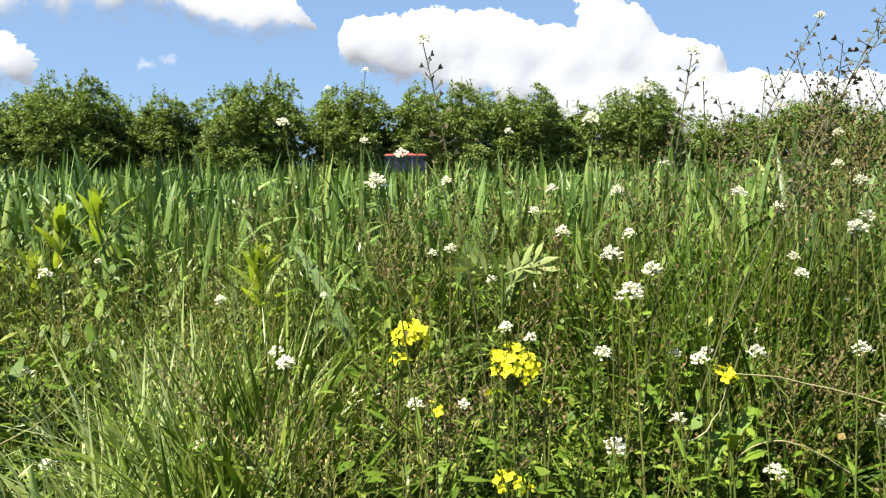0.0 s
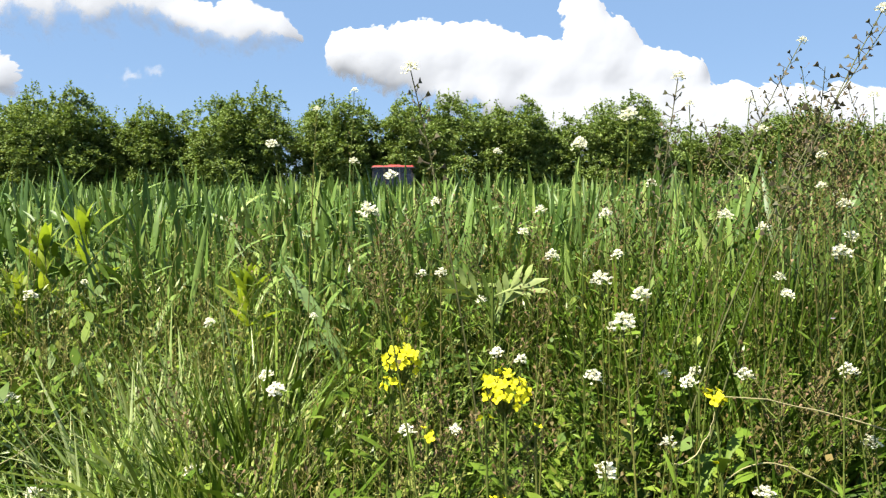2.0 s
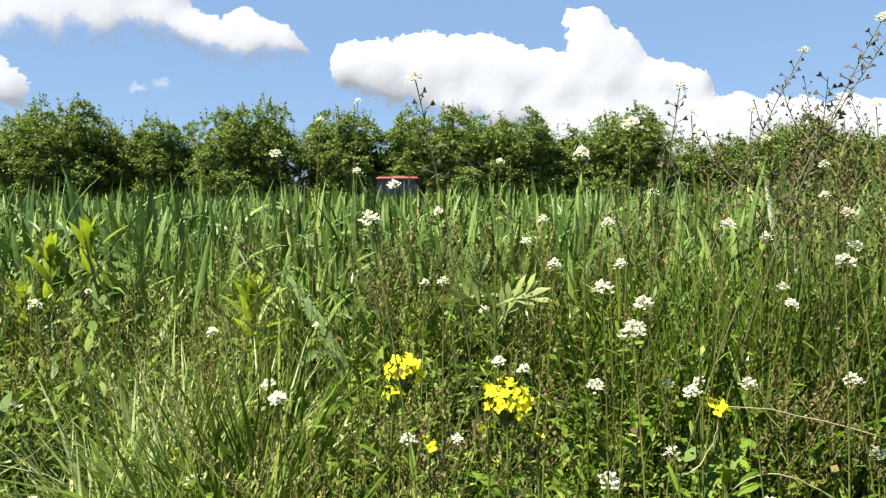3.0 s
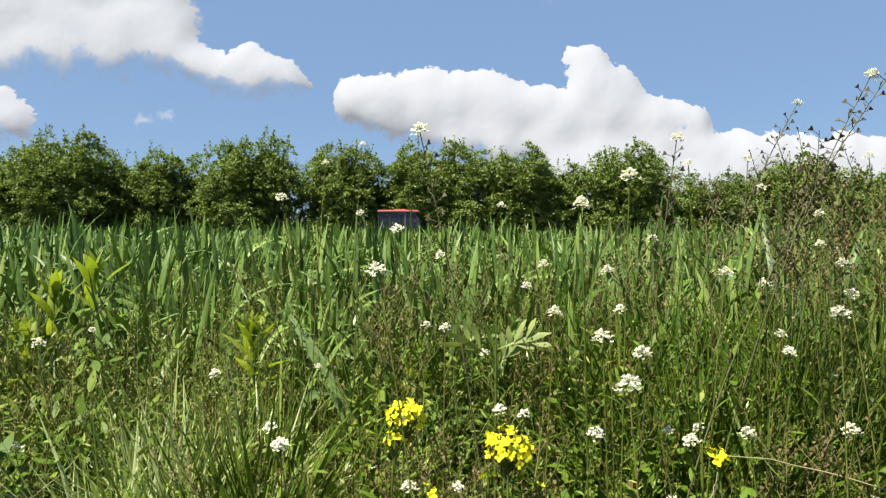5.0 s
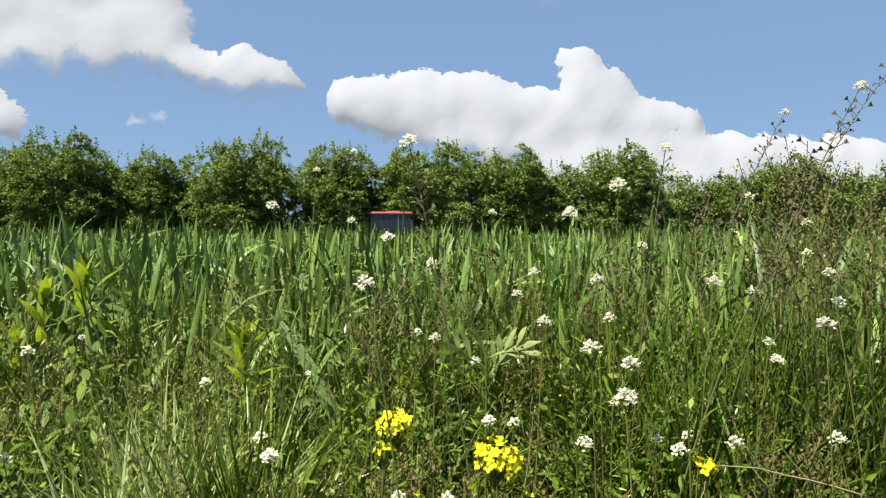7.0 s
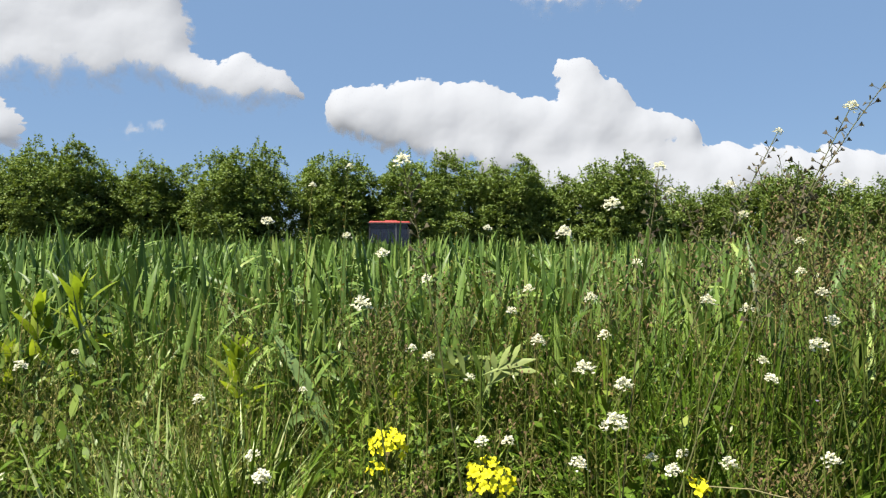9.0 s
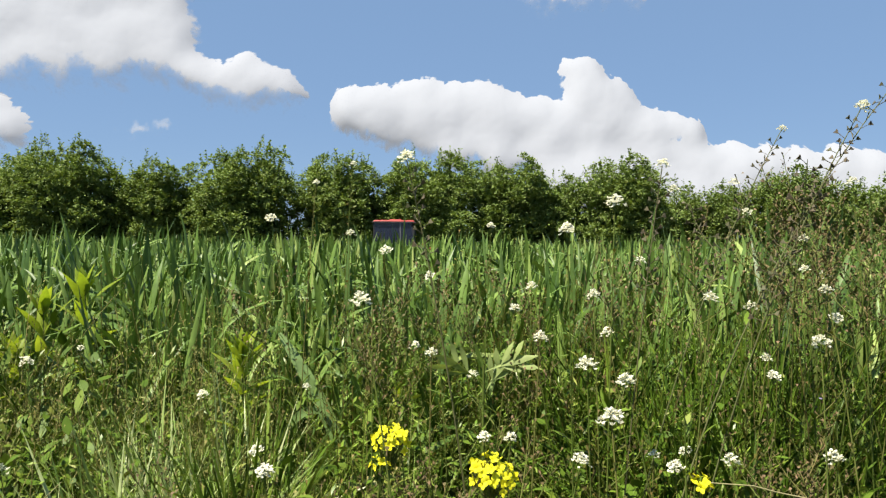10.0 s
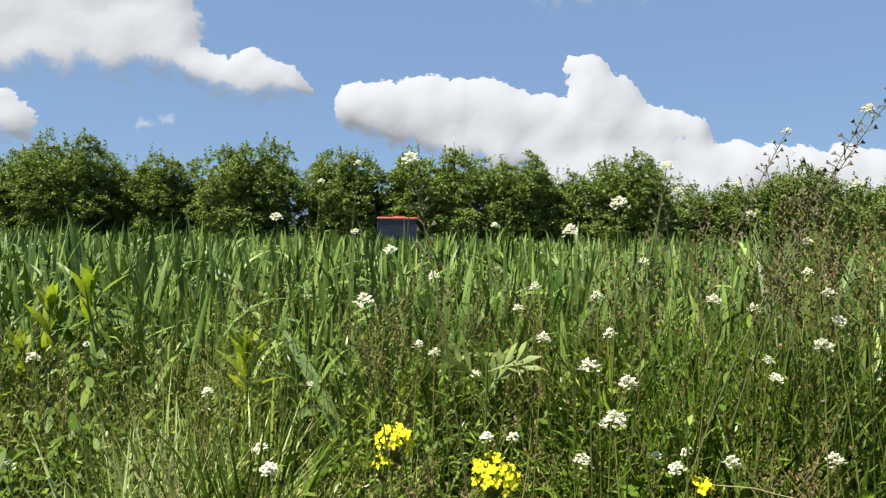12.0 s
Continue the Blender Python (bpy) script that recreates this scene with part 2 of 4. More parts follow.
def diamonds(base, head, length, lean, width, roll, fold=0.15):
    """Small leaves of one folded face each."""
    n = len(base)
    d = np.stack([np.sin(lean) * np.cos(head), np.sin(lean) * np.sin(head), np.cos(lean)], -1)
    side0 = np.stack([-np.sin(head), np.cos(head), np.zeros(n)], -1)
    nrm = np.cross(d, side0)
    side = side0 * np.cos(roll)[:, None] + nrm * np.sin(roll)[:, None]
    up = np.cross(d, side) * (width * fold)[:, None]
    mid, half = base + d * (length * 0.55)[:, None], side * (width / 2)[:, None]
    V = np.stack([base, mid - half + up, base + d * length[:, None], mid + half + up], 1)
    return V.reshape(-1, 3), np.arange(4 * n).reshape(n, 4)


def stalks(base, head, length, lean, bend, radius, segs=4, sides=3, taper=0.5):
    base = np.asarray(base, float).reshape(-1, 3)
    n = len(base)
    head, length, lean, bend, radius = (np.broadcast_to(np.asarray(a, float), (n,)) for a in (head, length, lean, bend, radius))
    V = np.empty((n, segs + 1, sides, 3))
    a = np.stack([-np.sin(head), np.cos(head), np.zeros(n)], -1)
    for k in range(segs + 1):
        p, d = arc(base, head, length, lean, bend, k / segs)
        b = np.cross(d, a)
        r = radius * (1 - (1 - taper) * k / segs)
        for i in range(sides):
            f = 2 * math.pi * i / sides
            V[:, k, i] = p + (a * math.cos(f) + b * math.sin(f)) * r[:, None]
    idx = np.arange(n * (segs + 1) * sides).reshape(n, segs + 1, sides)
    nxt = np.roll(idx, -1, axis=2)
    q = np.stack([idx[:, :-1], nxt[:, :-1], nxt[:, 1:], idx[:, 1:]], -1).reshape(-1, 4)
    return V.reshape(-1, 3), q


def bezier(p0, p1, p2, s):
    s = np.asarray(s, float)[..., None]
    p0, p1, p2 = (np.asarray(p, float) for p in (p0, p1, p2))
    p = (1 - s) ** 2 * p0 + 2 * s * (1 - s) * p1 + s ** 2 * p2
    d = 2 * (1 - s) * (p1 - p0) + 2 * s * (p2 - p1)
    return p, d / np.linalg.norm(d, axis=-1, keepdims=True)


def tube(points, radii, sides=6):
    """A round stem along a run of points."""
    pts = np.asarray(points, float)
    d = np.gradient(pts, axis=0)
    d /= np.linalg.norm(d, axis=1, keepdims=True)
    ref = np.array([0.0, 1.0, 0.0]) if abs(d[0, 1]) < 0.8 else np.array([1.0, 0, 0])
    a = np.cross(d, ref)
    a /= np.linalg.norm(a, axis=1, keepdims=True)
    b = np.cross(d, a)
    r = np.broadcast_to(np.asarray(radii, float), (len(pts),))
    f = 2 * math.pi * np.arange(sides) / sides
    V = pts[:, None] + (a[:, None] * np.cos(f)[None, :, None] + b[:, None] * np.sin(f)[None, :, None]) * r[:, None, None]
    idx = np.arange(len(pts) * sides).reshape(len(pts), sides)
    nxt = np.roll(idx, -1, axis=1)
    return V.reshape(-1, 3), np.stack([idx[:-1], nxt[:-1], nxt[1:], idx[1:]], -1).reshape(-1, 4)


def thing(name, at, label, category, group=""):
    ob = new(name)
    ob.empty_display_size = 0.05
    ob.location = at
    return tagged(ob, label, category, group)


def uni(a, b, n):
    return rng.uniform(a, b, n)


BLADE = (0.8, 1.0, 0.97, 0.72, 0.02)
LANCE = (0.25, 0.9, 1.0, 0.7, 0.03)
OVATE = (0.15, 1.0, 0.75, 0.03)
SMALL = (0.25, 1.0, 0.04)
SPECK = (0.45, 1.0)
HEART = (0.06, 0.55, 1.0, 0.85)
PETAL = (0.25, 0.95, 1.0, 0.45)


# ---- ground ----
def ground_z(y):
    """Level by the field's edge, sinking a little towards the track beside the trees."""
    f = np.clip((np.asarray(y, float) - 12) / 10, 0, 1)
    return -0.95 * f * f * (3 - 2 * f)


def build_ground():
    ys = np.concatenate([np.linspace(-60, 0, 13), np.linspace(0.25, 40, 160), np.geomspace(42, 4000, 25)])
    xs = np.concatenate([-np.geomspace(4000, 7, 22), np.linspace(-6, 6, 49), np.geomspace(7, 4000, 22)])
    X, Y = np.meshgrid(xs, ys)
    near = (np.abs(X) < 7) & (Y > -2) & (Y < 14)
    Z = ground_z(Y) + np.where(near, 0.02 * np.sin(X * 7.1 + Y * 3) * np.sin(Y * 5.3 - X * 2), 0)
    idx = np.arange(X.size).reshape(X.shape)
    q = np.stack([idx[:-1, :-1], idx[:-1, 1:], idx[1:, 1:], idx[1:, :-1]], -1).reshape(-1, 4)
    g = part("ground", (np.stack([X, Y, Z], -1).reshape(-1, 3), q), SOIL)
    tagged(g, "dark brown soil of a field margin, mostly hidden under plants", "ground", kind="structure")


build_ground()


# ---- clouds ----
def cells(X, Z, size, seed):
    """Distance to the nearest of one random point per square cell, about 0 to 1."""
    pts = np.random.default_rng(seed).random((64, 64, 2))
    gx, gz = X / size, Z / size
    ix, iz = np.floor(gx).astype(int), np.floor(gz).astype(int)
    best = np.full(X.shape, 9.0)
    for a in (-1, 0, 1):
        for c in (-1, 0, 1):
            p = pts[(ix + a) % 64, (iz + c) % 64]
            best = np.minimum(best, (ix + a + p[..., 0] - gx) ** 2 + (iz + c + p[..., 1] - gz) ** 2)
    return np.minimum(best, 1.2)


def smoothed(A, sigma):
    """A grid blurred by sigma cells."""
    fz, fx = np.fft.fftfreq(A.shape[0]), np.fft.rfftfreq(A.shape[1])
    g = np.exp(-2 * (math.pi * sigma) ** 2 * (fz[:, None] ** 2 + fx[None, :] ** 2))
    return np.fft.irfft2(np.fft.rfft2(A) * g, s=A.shape)


def build_cloud(name, puffs, seed, label, swell=1.0, soft=1.0, thin=1.0):
    """A cumulus far off: a billowing relief grown from a few broad masses (x, z, radius in metres)."""
    P = np.array(puffs, float)
    step = 3.9
    X, Z = np.meshgrid(np.arange((P[:, 0] - P[:, 2]).min() - 40, (P[:, 0] + P[:, 2]).max() + 40, step), np.arange((P[:, 1] - P[:, 2]).min() - 40, (P[:, 1] + P[:, 2]).max() + 40, step))
    wave = 14 * np.sin(X / 37 + seed) * np.sin(Z / 29)
    billow = 0.5 * (1 - cells(X + wave, Z, 100, seed)) + 0.28 * (1 - cells(X, Z + wave, 48, seed + 1)) + 0.14 * (1 - cells(X, Z, 22, seed + 2)) + 0.08 * (1 - cells(X, Z, 10, seed + 3))
    edge = 0.30 * (1 - cells(X + wave, Z, 90, seed)) + 0.29 * (1 - cells(X, Z + wave, 42, seed + 1)) + 0.26 * (1 - cells(X, Z, 20, seed + 2)) + 0.15 * (1 - cells(X, Z, 10, seed + 3))
    WX = X + 7 * (cells(X, Z, 55, seed + 4) - 0.4) + 18 * (cells(X, Z, 26, seed + 5) - 0.4) + 10 * (cells(X, Z, 12, seed + 6) - 0.4)
    WZ = Z + 17 * (cells(X, Z, 60, seed + 7) - 0.4) + 18 * (cells(X, Z, 28, seed + 8) - 0.4) + 9 * (cells(X, Z, 13, seed + 9) - 0.4)

    def mass(dx, dz):
        clear = np.ones_like(X)
        for x, z, r in P:
            clear *= 1 - 0.93 * np.clip(1 - ((WX + dx - x) ** 2 + (WZ + dz - z) ** 2) / (1.08 * r) ** 2, 0, 1)
        return 1 - clear
    body = mass(0, 0)
    E = body - 0.16 + 0.84 * (edge - 0.74) * np.clip(body * 6, 0, 1)
    under = np.clip((mass(0, 35) - mass(0, -35)) * 1.6, 0, 1)
    H = 75 * swell * smoothed(np.clip(body, 0, 1), 8) + 46 * swell * smoothed(billow * np.clip(body * 3, 0, 1), 5.0) + 5 * swell * smoothed(edge, 1.2)
    idx = np.arange(X.size).reshape(X.shape)
    q = np.stack([idx[:-1, :-1], idx[:-1, 1:], idx[1:, 1:], idx[1:, :-1]], -1).reshape(-1, 4)
    T = thin * E / (0.15 * max(1.0, soft) + 0.9 * under * soft)
    q = q[(T.ravel()[q] > -0.6).any(axis=1)]
    used, inv = np.unique(q, return_inverse=True)
    back = 1 + 0.55 * (Z - 250) / 2060  # the face leans back
    V = np.stack([X * back, 2060 * back - H, 0.5 + (Z - 0.5) * back], -1).reshape(-1, 3)[used]
    ob = part(name, (V, inv.reshape(-1, 4)), CLOUD)
    at = ob.data.attributes.new("thickness", "FLOAT", "POINT")
    at.data.foreach_set("value", T.ravel()[used].astype(np.float32))
    tagged(ob, label, "cloud", "fair-weather clouds", "structure")


build_cloud("cloud", [(-272, 405, 66), (-194, 406, 73), (-108, 408, 83), (-30, 400, 97), (66, 393, 90), (144, 403, 90), (214, 369, 87), (302, 362, 83), (371, 346, 78), (412, 525, 42),
                     (465, 516, 49), (457, 434, 78), (536, 435, 73), (563, 366, 87), (651, 350, 66), (712, 356, 52), (773, 335, 57), (477, 304, 104), (652, 255, 87), (792, 248, 78),
                     (915, 238, 73), (1020, 229, 78), (1126, 222, 78), (1248, 240, 69), (1345, 224, 73), (1442, 215, 78), (1548, 234, 87), (320, 267, 87), (181, 308, 87), (41, 315, 73),
                     (-98, 351, 63), (-202, 358, 42), (479, 165, 104), (829, 136, 104), (1180, 124, 104), (390, 165, 110), (560, 150, 120), (740, 150, 120), (930, 150, 115), (1120, 140, 110), (1330, 140, 115), (180, 300, 80), (60, 330, 60), (1520, 190, 120), (60, 255, 62), (190, 235, 75), (-40, 300, 50), (425, 470, 52), (440, 430, 60), (-280, 372, 58), (-215, 350, 66), (-130, 328, 74), (-43, 322, 74), (30, 300, 80)],
            20, "bright white towering cumulus cloud with a grey base", 1.0, 0.6)
build_cloud("cloud", [(-1242, 676, 148), (-1088, 679, 165), (-924, 647, 153), (-829, 622, 101), (-1000, 567, 83), (-1138, 591, 96), (-862, 552, 87), (-1345, 657, 130), (-775, 510, 66), (-706, 477, 66),
                     (-636, 460, 59), (-568, 487, 66), (-498, 462, 66), (-446, 432, 45), (-567, 423, 42), (-1448, 673, 139), (-1603, 705, 156), (-1245, 815, 191), (-1004, 837, 191), (-831, 752, 87),
                     (-1278, 585, 105), (-1153, 567, 95), (-1020, 552, 80), (-955, 535, 60), (-830, 531, 85), (-740, 490, 70), (-687, 465, 75), (-598, 438, 72), (-500, 450, 68), (-598, 525, 50), (-1370, 567, 110), (-1300, 525, 100), (-1150, 512, 92), (-1000, 505, 80), (-1420, 540, 100)],
            27, "broad white cloud with a soft grey underside", 1.0, 2.0)
build_cloud("cloud", [(-1357, 336, 90), (-1297, 332, 49), (-1443, 326, 113), (-1285, 297, 35), (-1366, 379, 56)],
            34, "small white cloud low over the trees", 1.0, 1.0)
build_cloud("cloud", [(348, 750, 59), (435, 755, 52), (609, 758, 45), (504, 784, 76), (278, 760, 45)],
            41, "thin white cloud high in the sky", 0.5, 2.0, 0.75)

build_cloud("cloud", [(-945, 338, 26), (-925, 334, 20), (-875, 345, 24), (-855, 350, 18)], 48, "faint wisp of cloud low over the trees", 0.2, 4.0, 0.32)


# ---- trees behind the field ----
def build_tree(x, y, height, width, seed, label):
    """A bushy upright tree, leafy to the foot: trunk, limbs, and a crown of leaves on upright shoots."""
    r = np.random.default_rng(seed)
    z = float(ground_z(y))
    t = thing("tree", (x, y, z), label, "tree", "row of trees behind the field")
    limbs = [tube(np.stack([np.zeros(6), np.zeros(6), np.linspace(-0.1, height * 0.62, 6)], -1) + np.cumsum(r.normal(0, 0.03, (6, 3)) * (1, 1, 0), 0), np.linspace(0.11, 0.03, 6), 7)]
    part("trunk", limbs[0], BARK, t)
    for k in range(9):
        h = r.uniform(0.1, 0.5) * height
        a = r.uniform(0, 2 * math.pi)
        out = np.array([math.cos(a) * width * 0.33, math.sin(a) * width * 0.33, height * r.uniform(0.15, 0.35)])
        p, _ = bezier((0, 0, h), (out[0] * 0.7, out[1] * 0.7, h + out[2] * 0.3), (out[0], out[1], h + out[2]), np.linspace(0, 1, 6))
        part("limb", tube(p, np.linspace(0.045, 0.012, 6), 5), BARK, t)
    # flat sprays of leaves in tiers over an uneven upright crown, upright shoots on top, dense leaves within
    ph = r.uniform(0, 6.28, 6)

    def surface(hh, a):
        lumps = 1 + 0.15 * np.sin(3 * a + ph[0] + 6 * hh) + 0.11 * np.sin(5 * a + ph[1] - 11 * hh) + 0.10 * np.sin(21 * hh + 2 * a + ph[2])
        shape = np.where(hh < 0.55, 1.0, np.clip(1 - ((np.maximum(hh, 0.55) - 0.55) / 0.46) ** 3, 0.03, 1) ** 0.5)
        return width * 0.54 * shape * lumps, height * (0.93 + 0.06 * np.sin(2 * a + ph[3]) + 0.05 * np.sin(5 * a + ph[4]))

    n = int(50 * width * height)
    hh, a = r.uniform(0.01, 0.98, n), r.uniform(0, 2 * math.pi, n)
    edge, top = surface(hh, a)
    out = edge * r.uniform(0.6, 1.06, n) ** 0.5
    centre = np.stack([np.cos(a) * out, np.sin(a) * out, hh * top], -1)
    per = 24
    rep = lambda v: np.repeat(v, per, axis=0)
    m = n * per
    wide = rep(r.uniform(0.10, 0.22, n))
    u, v = r.normal(0, 0.6, m) * wide, r.normal(0, 0.6, m) * wide
    A = rep(a)
    p = rep(centre) + np.stack([np.cos(A) * u - np.sin(A) * v, np.sin(A) * u + np.cos(A) * v, r.normal(0, 0.34, m) * wide + 0.05 - 0.3 * u], -1)
    sprays = diamonds(p, r.uniform(0, 2 * math.pi, m), r.uniform(0.08, 0.14, m), r.normal(1.35, 0.4, m), r.uniform(0.065, 0.11, m), r.normal(0, 0.45, m))
    k = int(230 * width * height)
    hh, a = r.uniform(0.0, 0.9, k), r.uniform(0, 2 * math.pi, k)
    edge, top = surface(hh, a)
    out = edge * 0.70 * r.uniform(0.02, 1, k) ** 0.5
    within = diamonds(np.stack([np.cos(a) * out, np.sin(a) * out, hh * top * 0.93], -1), r.uniform(0, 6.28, k), r.uniform(0.2, 0.38, k), r.uniform(0.2, 1.6, k), r.uniform(0.16, 0.3, k), r.normal(0, 0.6, k))
    k = int(40 * width)
    hh, a = r.uniform(0.5, 0.97, k), r.uniform(0, 2 * math.pi, k)
    edge, top = surface(hh, a)
    out = edge * r.uniform(0.2, 1, k) ** 0.5
    foot = np.stack([np.cos(a) * out, np.sin(a) * out, hh * top - 0.05], -1)
    tall, lean = r.uniform(0.25, 0.75, k), np.abs(r.normal(0.12, 0.14, k))
    tagged(part("twiggy_growth", stalks(foot, a, tall, lean, -0.1, 0.006, 1, 3), BARK, t), kind="stuff")
    per = 13
    p, _ = arc(rep(foot), rep(a), rep(tall), rep(lean), np.full(k * per, -0.1), np.tile(np.linspace(0.1, 1.0, per), k))
    m = len(p)
    shoots = diamonds(p + r.normal(0, 0.018, (m, 3)), r.uniform(0, 6.28, m), r.uniform(0.09, 0.15, m), r.uniform(0.5, 1.4, m), r.uniform(0.07, 0.11, m), r.normal(0, 0.5, m))
    part("crown", joined([sprays, within, shoots]), TREE_LEAF, t, smooth=False)
    return t


TREES = [  # x, y, height above its foot, width
    (-24.0, 30.5, 4.71, 4.3), (-20.1, 30.0, 5.21, 3.9), (-16.7, 29.5, 5.71, 4.4), (-14.4, 30.5, 4.31, 2.8), (-12.8, 30.0, 5.01, 2.6), (-11.2, 31.0, 3.91, 2.9),
    (-8.5, 29.5, 5.56, 4.2), (-4.5, 30.0, 5.31, 4.0), (-2.4, 31.0, 3.41, 2.2), (-0.3, 29.8, 5.41, 4.3), (3.3, 30.2, 5.26, 3.8), (5.6, 30.5, 4.61, 2.7),
    (8.5, 29.8, 5.31, 4.2), (10.5, 31.2, 3.2, 2.6), (12.9, 31.0, 4.15, 3.9), (16.9, 30.5, 4.95, 4.5), (20.6, 30.0, 4.3, 4.1), (24.2, 30.5, 4.6, 4.3),
]
for i, (x, y, h, w) in enumerate(TREES):
    build_tree(x, y, h, w, 100 + i, "tall bushy green tree in fresh spring leaf behind the field" if h > 5 else "low bushy green tree in fresh spring leaf behind the field")


# ---- tractor on the track beside the trees ----
def box_bm(sx, sy, sz, at, bevel=0.02, taper=0.0):
    bm = bmesh.new()
    bmesh.ops.create_cube(bm, size=1)
    for v in bm.verts:
        k = 1 - taper if v.co.z > 0 else 1
        v.co = (v.co.x * sx * k + at[0], v.co.y * sy * k + at[1], v.co.z * sz + at[2])
    if bevel:
        bmesh.ops.bevel(bm, geom=bm.edges[:], offset=bevel, segments=2, affect="EDGES", profile=0.5)
    return bm


def prism_bm(outline, y0, y1):
    """A plate with the outline (x, z), from y0 to y1."""
    bm = bmesh.new()
    a = [bm.verts.new((x, y0, z)) for x, z in outline]
    b = [bm.verts.new((x, y1, z)) for x, z in outline]
    bm.faces.new(a), bm.faces.new(b[::-1])
    for i in range(len(a)):
        j = (i + 1) % len(a)
        bm.faces.new((a[j], a[i], b[i], b[j]))
    bmesh.ops.recalc_face_normals(bm, faces=bm.faces[:])
    return bm


def wheel(parent, x, y, r, w):
    def ring(name, prof, mat, under):
        n = 28
        bm = bmesh.new()
        rows = [[bm.verts.new((x + q * math.cos(a), y + o, r + q * math.sin(a))) for q, o in prof] for a in (2 * math.pi * i / n for i in range(n))]
        for i in range(n):
            for k in range(len(prof) - 1):
                bm.faces.new((rows[i][k], rows[(i + 1) % n][k], rows[(i + 1) % n][k + 1], rows[i][k + 1]))
        bmesh.ops.recalc_face_normals(bm, faces=bm.faces[:])
        return from_bm(name, bm, mat, under, smooth=True)
    hub = ring("wheel", [(0.03, -w * 0.2), (r * 0.3, -w * 0.25), (r * 0.32, -w * 0.1), (r * 0.32, w * 0.1), (r * 0.3, w * 0.25), (0.03, w * 0.2)], STEEL, parent)
    ring("tyre", [(r * 0.55, -w * 0.4), (r * 0.8, -w * 0.5), (r * 0.96, -w * 0.48), (r, -w * 0.3), (r, w * 0.3), (r * 0.96, w * 0.48), (r * 0.8, w * 0.5), (r * 0.55, w * 0.4)], RUBBER, hub)
    ring("rim", [(r * 0.55, -w * 0.38), (r * 0.5, -w * 0.2), (r * 0.32, -w * 0.08), (r * 0.32, w * 0.08), (r * 0.5, w * 0.2), (r * 0.55, w * 0.38)], ORANGE, hub)


def build_tractor(x, y):
    z = float(ground_z(y))
    t = thing("tractor", (x, y, z), "orchard tractor with red roof and tinted cab beside the trees", "tractor")
    hw = 0.62
    # cab: floor 1.0, roof underside 2.08; x from -0.78 (rear) to 0.78 (front, raked)
    cab = from_bm("cab", box_bm(1.46, 1.24, 0.10, (0, 0, 1.0)), BLACK, t)
    from_bm("roof", box_bm(1.50, 1.34, 0.06, (-0.03, 0, 2.14), 0.025, 0.06), RED, cab, "faded red roof")
    from_bm("roof_lining", box_bm(1.56, 1.38, 0.035, (-0.02, 0, 2.09), 0.012), BLACK, cab)
    from_bm("roof_hatch", box_bm(0.5, 0.5, 0.05, (0.0, 0, 2.185), 0.02, 0.15), RED, cab)
    for sy in (-hw, hw):
        for foot, top in ((-0.74, -0.74), (0.22, 0.20), (0.76, 0.60)):
            from_bm("pillar", prism_bm([(foot - 0.022, 1.03), (foot + 0.022, 1.03), (top + 0.022, 2.075), (top - 0.022, 2.075)], sy - 0.02, sy + 0.02), STEEL if foot == 0.22 else BLACK, cab)
        from_bm("side_window", prism_bm([(-0.715, 1.06), (0.195, 1.06), (0.175, 2.07), (-0.715, 2.07)], sy - 0.004, sy + 0.004), GLASS, cab, "dark bluish tinted pane")
        from_bm("door_window", prism_bm([(0.245, 1.06), (0.735, 1.06), (0.575, 2.07), (0.225, 2.07)], sy - 0.004, sy + 0.004), GLASS, cab, "dark bluish tinted pane")
        from_bm("fender", box_bm(0.95, 0.30, 0.06, (-0.45, sy * 1.12, 1.12), 0.025), ORANGE, t, "orange-red mudguard")
        from_bm("mirror", box_bm(0.05, 0.14, 0.24, (0.70, sy * 1.25, 1.75), 0.015), BLACK, cab)
        wheel(t, -0.45, sy * 1.15, 0.55, 0.34)
        wheel(t, 1.25, sy * 1.05, 0.38, 0.24)
    rear = prism_bm([(-0.745, 1.06), (-0.735, 1.06), (-0.735, 2.07), (-0.745, 2.07)], -0.58, 0.58)
    from_bm("rear_window", rear, GLASS, cab)
    from_bm("windscreen", prism_bm([(0.755, 1.06), (0.763, 1.06), (0.604, 2.07), (0.596, 2.07)], -0.58, 0.58), GLASS, cab)
    from_bm("seat", box_bm(0.45, 0.5, 0.12, (-0.35, 0, 1.25), 0.04), BLACK, t)
    from_bm("seat_back", box_bm(0.12, 0.5, 0.55, (-0.56, 0, 1.55), 0.05), BLACK, t)
    from_bm("dashboard", box_bm(0.2, 0.7, 0.3, (0.55, 0, 1.2), 0.04), BLACK, t)
    from_bm("bonnet", box_bm(1.0, 0.6, 0.42, (1.25, 0, 0.98), 0.08, 0.08), ORANGE, t, "orange-red bonnet")
    from_bm("chassis", box_bm(2.3, 0.4, 0.35, (0.45, 0, 0.62), 0.04), BLACK, t)
    from_bm("exhaust_pipe", box_bm(0.06, 0.06, 0.5, (1.0, -0.28, 1.3), 0.02), STEEL, t)


build_tractor(-1.45, 24.0)


# ---- wheat ----
# From here to the end the plants are drawn in a unit of S metres; true_size() brings them to metres.
S = 0.62
FAR = set(scene.objects)


def wheat_height(x, y):
    """Shorter in the first rows, then an even stand."""
    edge = 2.0 - 0.12 * x
    f = np.clip((y - edge) / 1.1, 0, 1)
    return 0.60 + 0.155 * f


